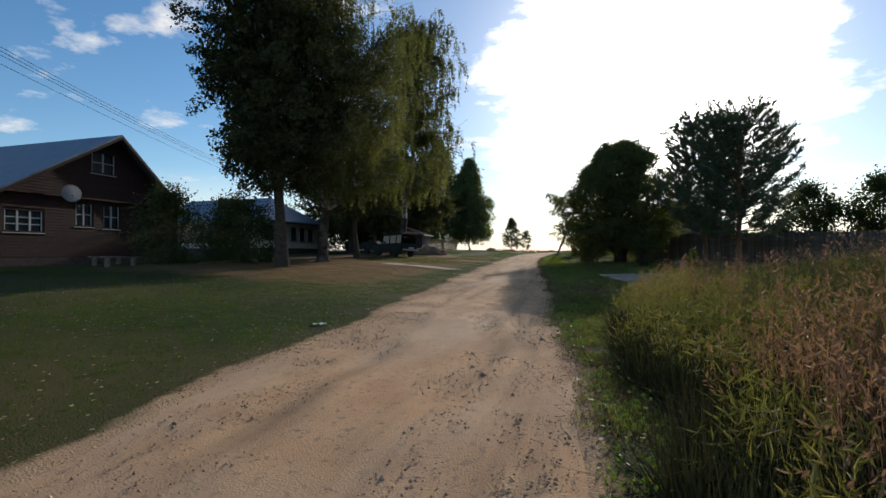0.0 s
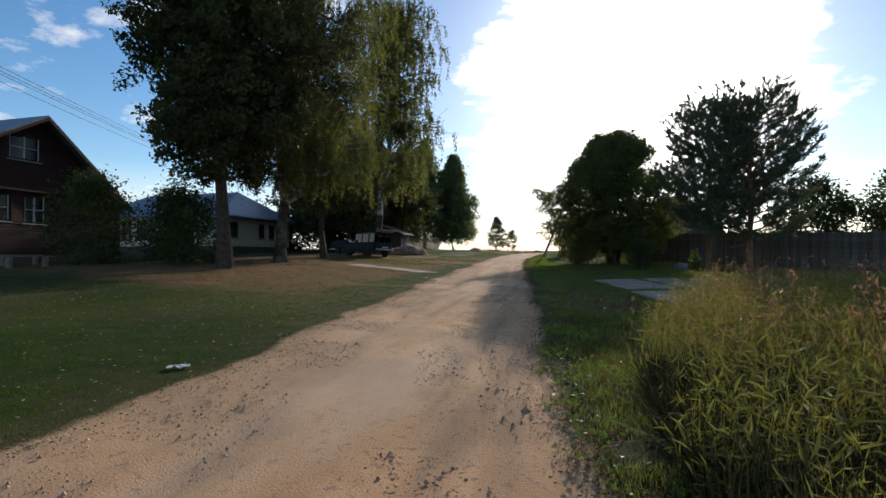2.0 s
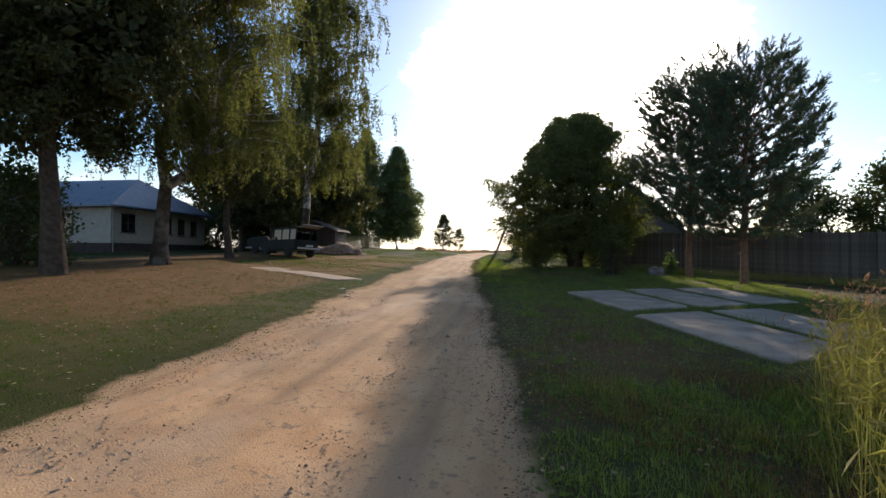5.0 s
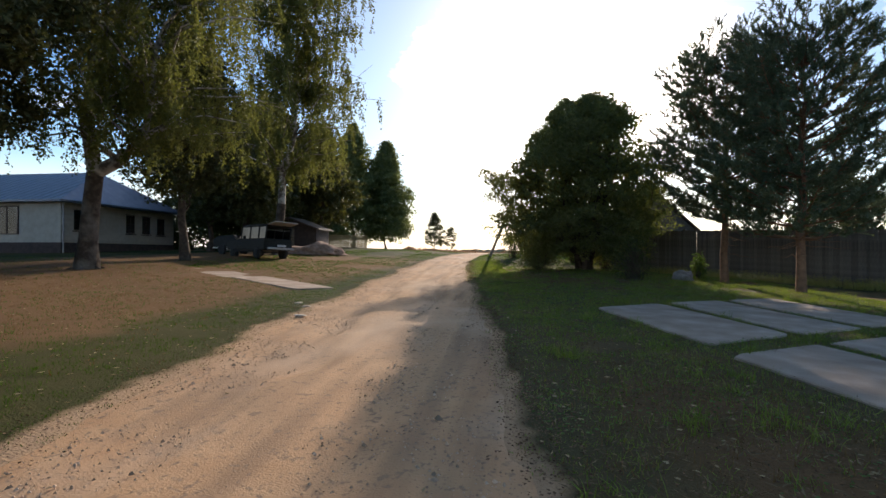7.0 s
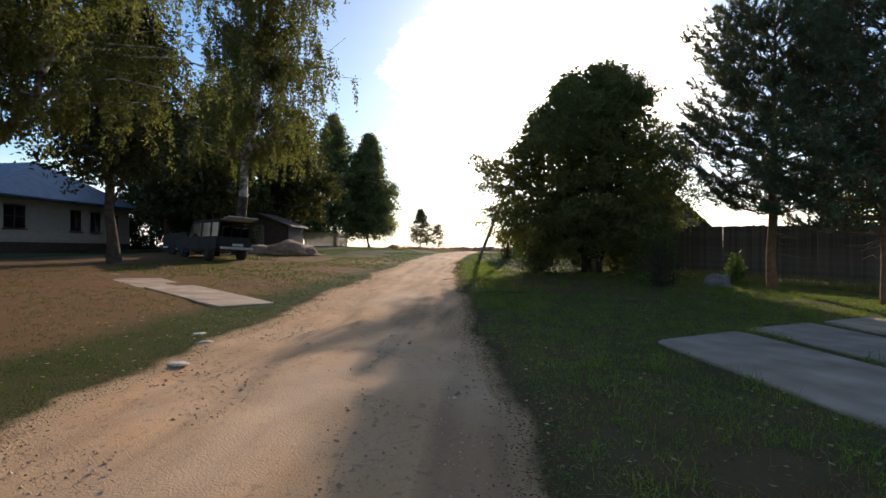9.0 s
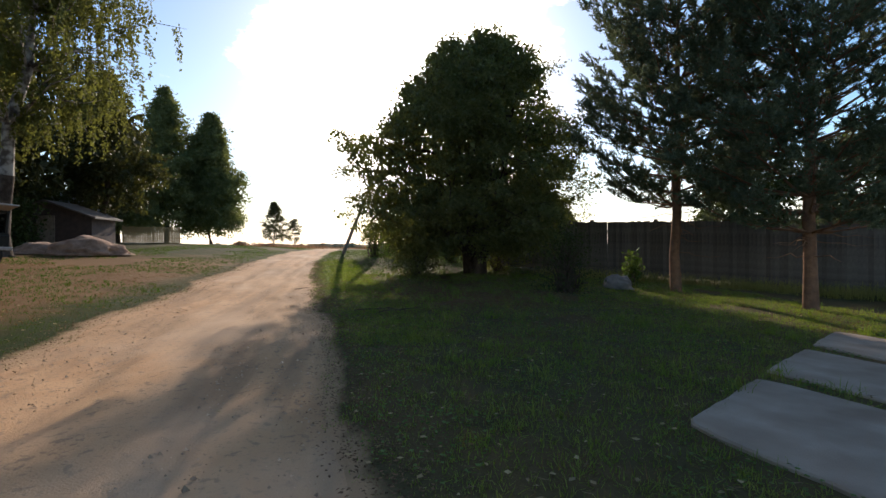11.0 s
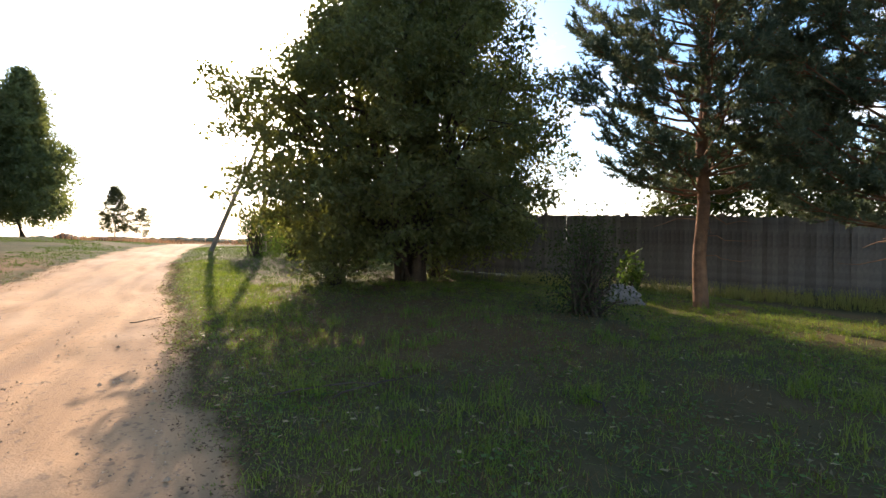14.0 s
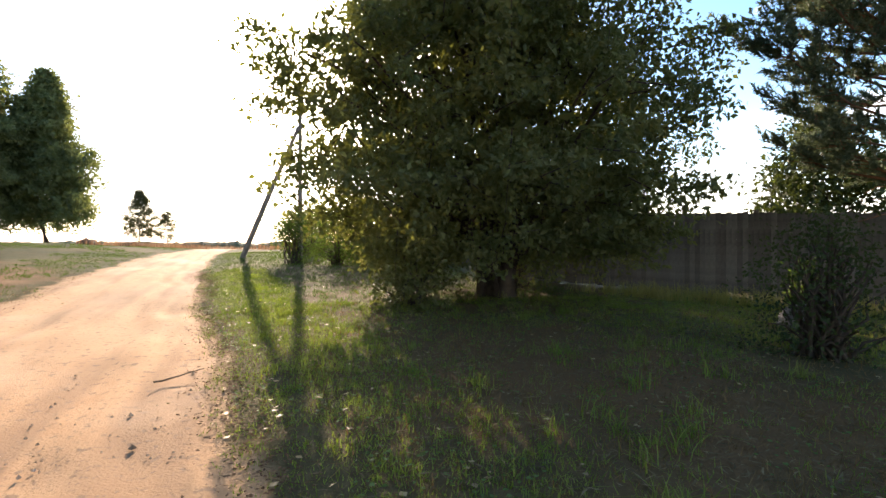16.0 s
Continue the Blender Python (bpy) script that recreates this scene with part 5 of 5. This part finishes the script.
THATCH = lambda x, y: np.maximum(np.exp(-(((x - 0.3) / 2.8) ** 2 + ((y - 31.5) / 4.0) ** 2)), 0.8 * np.exp(-(((x - 0.4) / 1.5) ** 2 + ((y - 16.0) / 2.6) ** 2)))
DRY = lambda x, y: 1 - 0.68 * smooth(-5.6, -8.5, x) * smooth(12, 19, y)
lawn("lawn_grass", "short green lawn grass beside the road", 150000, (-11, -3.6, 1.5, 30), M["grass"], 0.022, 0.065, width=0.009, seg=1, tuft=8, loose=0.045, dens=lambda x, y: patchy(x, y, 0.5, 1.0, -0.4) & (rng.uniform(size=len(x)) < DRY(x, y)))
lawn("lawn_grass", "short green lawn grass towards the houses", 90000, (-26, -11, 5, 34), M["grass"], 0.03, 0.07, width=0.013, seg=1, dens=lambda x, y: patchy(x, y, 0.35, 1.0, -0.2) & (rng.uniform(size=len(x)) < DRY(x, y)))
lawn("dry_grass", "dry straw-coloured lawn grass", 110000, (-18, -3.6, 4, 40), M["grass_dry"], 0.02, 0.06, width=0.015, seg=1, tuft=8, loose=0.05, dens=lambda x, y: patchy(x, y, 0.6, 5.0, -0.25) & (rng.uniform(size=len(x)) < 1.06 - DRY(x, y)))
lawn("lawn_grass", "thin grass on the far verge", 60000, (-16, -5, 30, 70), M["grass"], 0.04, 0.10, width=0.018, seg=1, dens=lambda x, y: patchy(x, y, 0.3, 2.0, -0.1))
lawn("verge_grass", "short rank green grass under the trees", 330000, (-3.6, 8.5, 13, 37), M["verge"], 0.03, 0.10, 1.0, width=0.009, seg=1, tuft=14, loose=0.055, dens=lambda x, y: patchy(x, y, 0.6, 3.0, -0.42) & (rng.uniform(size=len(x)) < 1 - 0.85 * THATCH(x, y)))
lawn("grass_tuft", "longer tufts of grass left standing in the verge", 34000, (-3.0, 8.5, 13, 37), M["verge"], 0.10, 0.24, 0.9, width=0.008, seg=3, tuft=26, loose=0.06, dens=lambda x, y: patchy(x, y, 0.9, 13.0, 0.1))
lawn("dry_grass", "flattened dry mown stalks in the shaded verge", 120000, (-3.6, 8.5, 14, 37), M["grass_dry"], 0.04, 0.13, 1.6, width=0.008, seg=1, tuft=9, loose=0.07, dens=lambda x, y: rng.uniform(size=len(x)) < 0.2 + 0.8 * THATCH(x, y))
# Grass in the lighter weed leaf: sun on this edge is put into colour.
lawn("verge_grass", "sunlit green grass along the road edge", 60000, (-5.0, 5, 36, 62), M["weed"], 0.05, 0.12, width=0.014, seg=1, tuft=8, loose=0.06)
lawn("fence_grass", "tall sunlit grass before the board fence", 26000, (4.5, 13.5, 27, 38), M["reed"], 0.15, 0.5, 0.5, seg=2, width=0.012, dens=lambda x, y: np.abs((x - 4.2) * 0.80 + (y - 42) * 0.6 + 1.1) < 0.9)
lawn("verge_grass", "green grass along the foot of the tall grass", 60000, (-0.8, 2.8, 1, 14), M["verge"], 0.05, 0.18, 0.7, seg=2, width=0.008, tuft=14, loose=0.06, dens=lambda x, y: patchy(x, y, 0.9, 17.0, -0.25))


# Extra band of the lightened blades, painting the sun along the road edge.
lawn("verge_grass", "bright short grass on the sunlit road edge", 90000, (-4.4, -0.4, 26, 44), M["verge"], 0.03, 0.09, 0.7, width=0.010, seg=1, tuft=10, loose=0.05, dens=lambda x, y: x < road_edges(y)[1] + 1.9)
lawn("dry_grass", "dry stalks mixed into the grass below the bank", 40000, (-0.8, 3.2, 4, 14.5), M["grass_dry"], 0.05, 0.20, 0.9, width=0.007, seg=2, tuft=8, loose=0.06, dens=lambda x, y: patchy(x, y, 0.8, 31.0, -0.1))


def clover():
    """Small rounded leaves close to the ground."""
    B = scatter(70000, -3.4, 8.0, 13, 36, lambda x, y: off_road(x, y, 0.15) & off_slabs(x, y) & patchy(x, y, 0.8, 21.0, 0.0) & (rng.uniform(size=len(x)) < 1 - 0.7 * THATCH(x, y)))
    V, F = leaf_cloud(0 * B, 0.034, 0.0, 0.95)
    V = V.reshape(-1, 4, 3) * [1, 1, 0.35] + (B + np.column_stack([0 * B[:, 0], 0 * B[:, 0], rng.uniform(0.02, 0.06, len(B))]))[:, None]
    tagged(mesh_np("clover", V, F, M["clover"]), "low clover and broad leaves among the verge grass", "weeds", kind="stuff")


clover()


def thatch():
    """Cut stalks lying flat in the shaded grass."""
    B = scatter(80000, -3.4, 8.0, 13, 37, lambda x, y: off_road(x, y, 0.1) & off_slabs(x, y) & (rng.uniform(size=len(x)) < 0.10 + 0.85 * THATCH(x, y)))
    V, F = leaf_cloud(0 * B, 0.10, 0.0, 0.06)
    V = V.reshape(-1, 4, 3) * [1, 1, 0.25] + (B + np.column_stack([0 * B[:, 0], 0 * B[:, 0], rng.uniform(0.015, 0.06, len(B))]))[:, None]
    tagged(mesh_np("mown_thatch", V, F, M["straw"]), "flat straw-coloured mown stalks under the round tree", "grass", kind="stuff")


thatch()


def tall_keep(x, y):
    _, R = road_edges(y)
    edge = R + 0.9 + 0.25 * np.sin(y * 1.7) + 0.2 * np.clip(y - 8, 0, 4) + 0.9 * np.clip(y - 12, 0, 5)
    return x > edge


def bank_height(x, y):
    return np.clip(0.28 + 0.24 * (x - road_edges(y)[1]), 0.25, 1.25 - 0.4 * smooth(6, 11, y))


def tall_grass():
    # arching leaf blades in clumps
    C = scatter(9000, 0.3, 9, 0.5, 16.5, lambda x, y: tall_keep(x, y) & patchy(x, y, 1.1, 4.0, -0.35) & ~((y < 5.5) & (x > 1.0 + 0.1 * y) & (rng.uniform(size=len(x)) < 0.72)))
    B = (C[:, None] + rng.normal(0, 0.07, (len(C), 7, 3)) * [1, 1, 0]).reshape(-1, 3)
    V, F = blades(B, bank_height(B[:, 0], B[:, 1]) * rng.uniform(0.6, 1.25, len(B)), 0.0058, 0.6, 3)
    tagged(mesh_np("tall_grass", V, F, M["reed"]), "rank tall yellow-green grass on the bank", "grass", kind="stuff")
    # narrow side leaves on the stems
    k = B[rng.integers(len(B), size=60000)]
    pos = k + rng.normal(0, 0.07, k.shape) * [1, 1, 0] + np.array([0, 0, 1.0]) * (bank_height(k[:, 0], k[:, 1]) * rng.uniform(0.3, 0.95, len(k)))[:, None]
    V, F = leaf_cloud(pos, 0.13, -0.35, 0.042)
    tagged(mesh_np("grass_leaves", V, F, M["reed"]), "arching yellow-green leaves of the tall grass", "grass", kind="stuff")
    # dark blades added at the foot, painting the self-shadow of the bank's near face
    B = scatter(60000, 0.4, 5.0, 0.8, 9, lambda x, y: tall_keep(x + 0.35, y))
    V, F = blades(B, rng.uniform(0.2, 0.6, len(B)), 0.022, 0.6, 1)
    tagged(mesh_np("rank_undergrowth", V, F, M["rank"]), "added dark blades that stand for the shade at the foot of the tall grass", "grass", kind="stuff")
    B = scatter(34000, 0.9, 12, 0.5, 15.5, lambda x, y: tall_keep(x, y - 0.5) & (((y < 5.5) & (x > 1.0 + 0.09 * y)) | (patchy(x, y, 0.5, 9.0, -0.05) & (rng.uniform(size=len(x)) < 0.22)) | ((y > 10) & (x > 4.5) & (rng.uniform(size=len(x)) < 0.4))))
    h = (bank_height(B[:, 0], B[:, 1]) + 0.22) * rng.uniform(0.7, 1.2, len(B))
    V, F = blades(B, h, 0.007, 0.2, 4)
    tagged(mesh_np("dry_stalks", V, F, M["plume"]), "reddish dry grass stalks on the bank", "grass", kind="stuff")
    # seed heads at the stalk ends
    tips = V.reshape(len(B), -1, 3)[:, -1]
    per = 4
    pos = (tips[:, None] - np.array([0, 0, 1]) * rng.uniform(0, 0.22, (len(B), per, 1)) + rng.normal(0, 0.014, (len(B), per, 3))).reshape(-1, 3)
    V, F = leaf_cloud(pos, 0.06, -1.0, 0.3)
    tagged(mesh_np("seed_heads", V, F, M["plume"]), "feathery red-brown seed heads of the tall grass", "grass", kind="stuff")


tall_grass()


def weeds():
    B = scatter(24000, -0.9, 6, 0, 13.5, lambda x, y: off_road(x, y, 0.05) & off_slabs(x, y) & (x < road_edges(y)[1] + 1.9) & patchy(x, y, 1.6, 6.0, 0.05))
    pos = B + np.column_stack([0 * B[:, 0], 0 * B[:, 0], rng.uniform(0.02, 0.22, len(B))])
    V, F = leaf_cloud(pos, 0.042, -0.3, 0.7)
    tagged(mesh_np("low_weeds", V, F, M["weed"]), "bright green broad-leaved weeds on the road edge", "weeds", kind="stuff")
    B = scatter(5000, -14, 8, 70, 98, lambda x, y: off_road(x, y, 0.4))
    V, F = blades(B, rng.uniform(0.3, 0.75, len(B)), 0.05, 0.3, 3)
    tagged(mesh_np("field_weeds", V, F, M["plume"]), "reddish dry weeds at the field edge", "weeds", kind="stuff")


weeds()


def loose_bits():
    def keep(x, y):
        return ~off_road(x, y, -0.1)
    n = 70000
    P = scatter(n, -6.5, 0.5, 0.5, 34, keep)
    P = P[patchy(P[:, 0], P[:, 1], 0.9, 11.0, -0.12)]
    P = P[rng.uniform(size=len(P)) < np.interp(P[:, 1], (0, 18, 25, 34), (1, 1, 0.4, 0.25))]
    r = rng.gamma(1.3, 0.0034, len(P)) + 0.004
    P[:, 2] += 0.008
    off = np.array([[1, 0, -0.3], [0, 1, -0.3], [-1, 0, -0.3], [0, -1, -0.3], [0, 0, 0.7]], float)
    V = (P[:, None] + off[None] * r[:, None, None] * rng.uniform(0.6, 1.25, (len(P), 5, 1))).reshape(-1, 3)
    t = np.array([[0, 1, 4], [1, 2, 4], [2, 3, 4], [3, 0, 4]])
    F = (np.arange(len(P))[:, None, None] * 5 + t[None]).reshape(-1, 3)
    tagged(mesh_np("gravel", V, F, M["pebble"]), "loose gravel scattered over the sandy road", "gravel", kind="stuff")
    B = scatter(10000, -14, 7, 2, 40, lambda x, y: off_slabs(x, y) & (off_road(x, y) | (rng.uniform(size=len(x)) < 0.06)))
    B[:, 2] += np.where(off_road(B[:, 0], B[:, 1]), 0.035, 0.012)
    V, F = leaf_cloud(0 * B, 0.055, 0.0, 0.7)
    V = V.reshape(-1, 4, 3) * [1, 1, 0.22] + B[:, None]
    # brown leaf litter gathered along both road edges
    y = rng.uniform(4, 45, 22000)
    L, R = road_edges(y)
    x = np.where(rng.uniform(size=len(y)) < 0.72, R + rng.normal(0.16, 0.15, len(y)), L + rng.normal(-0.15, 0.2, len(y)))
    P = np.column_stack([x, y, ground_z(x, y) + 0.012])
    x, y = rng.normal(0.3, 1.0, 3500), rng.normal(16.0, 2.0, 3500)
    keep = off_slabs(x, y) & off_road(x, y)
    x, y = x[keep], y[keep]
    P = np.concatenate([P, np.column_stack([x, y, ground_z(x, y) + 0.02])])
    V2, F2 = leaf_cloud(0 * P, 0.03, 0.0, 0.6)
    V2 = V2.reshape(-1, 4, 3) * [1, 1, 0.4] + P[:, None]
    tagged(mesh_np("leaf_litter", V2, F2, M["litter"]), "brown rotting leaf litter along the road edge", "leaves", kind="stuff")
    tagged(mesh_np("fallen_leaves", V, F, M["fallen"]), "dry fallen leaves scattered on the lawn and road", "leaves", kind="stuff")


loose_bits()


def stick(x, y, length, ang, r=0.009):
    w = Wood()
    w.add(bend((0, 0, 0), (length, 0, 0.02), 0, 0.2, 7), [r, r, r * 0.9, r * 0.8, r * 0.7, r * 0.5, r * 0.3], 6)
    ob = w.done("fallen_twig", M["bark"])
    ob.matrix_world = pose(x, y, zg(x, y) + 0.045, 0, 0, ang)
    tagged(ob, "dry fallen twig lying on the ground", "twig", "fallen twigs")


for sx, sy, sl, sa in ((-2.05, 28.86, 1.3, 2), (-1.6, 28.7, 0.7, 24), (-3.55, 32.6, 0.45, 35), (0.2, 27.6, 0.9, 70)):
    stick(sx, sy, sl, sa)


def litter():
    bm = bmesh.new()
    bmesh.ops.create_grid(bm, x_segments=5, y_segments=4, size=0.5)
    for v in bm.verts:
        v.co = Vector((v.co.x * 0.26, v.co.y * 0.14, 0.02 + 0.035 * noise.noise(v.co * 4)))
    bmesh.ops.solidify(bm, geom=bm.faces[:], thickness=0.002)
    ob = part("paper_scrap", bm, M["white"])
    ob.matrix_world = pose(-5.0, 8.5, zg(-5.0, 8.5) + 0.02, 0, 0, 30)
    tagged(ob, "crumpled white paper scrap lying on the lawn", "litter")


litter()


def birdhouse():
    t = thing("birdhouse", pose(-15.62, 27.3, zg(-15.9, 27.4) + 7.0, 0, 0, -60), "small brown wooden birdhouse fixed to the birch", "birdhouse")
    part("box", box(-0.14, -0.14, 0, 0.14, 0.14, 0.42, 0.01), M["wood"], t)
    part("roof", prism([(-0.2, 0.42), (0.2, 0.42), (0.2, 0.45), (-0.2, 0.52)], "y", -0.2, 0.2), M["wood"], t)
    part("entrance", box(-0.03, -0.147, 0.24, 0.03, -0.142, 0.30), M["tyre"], t)


birdhouse()
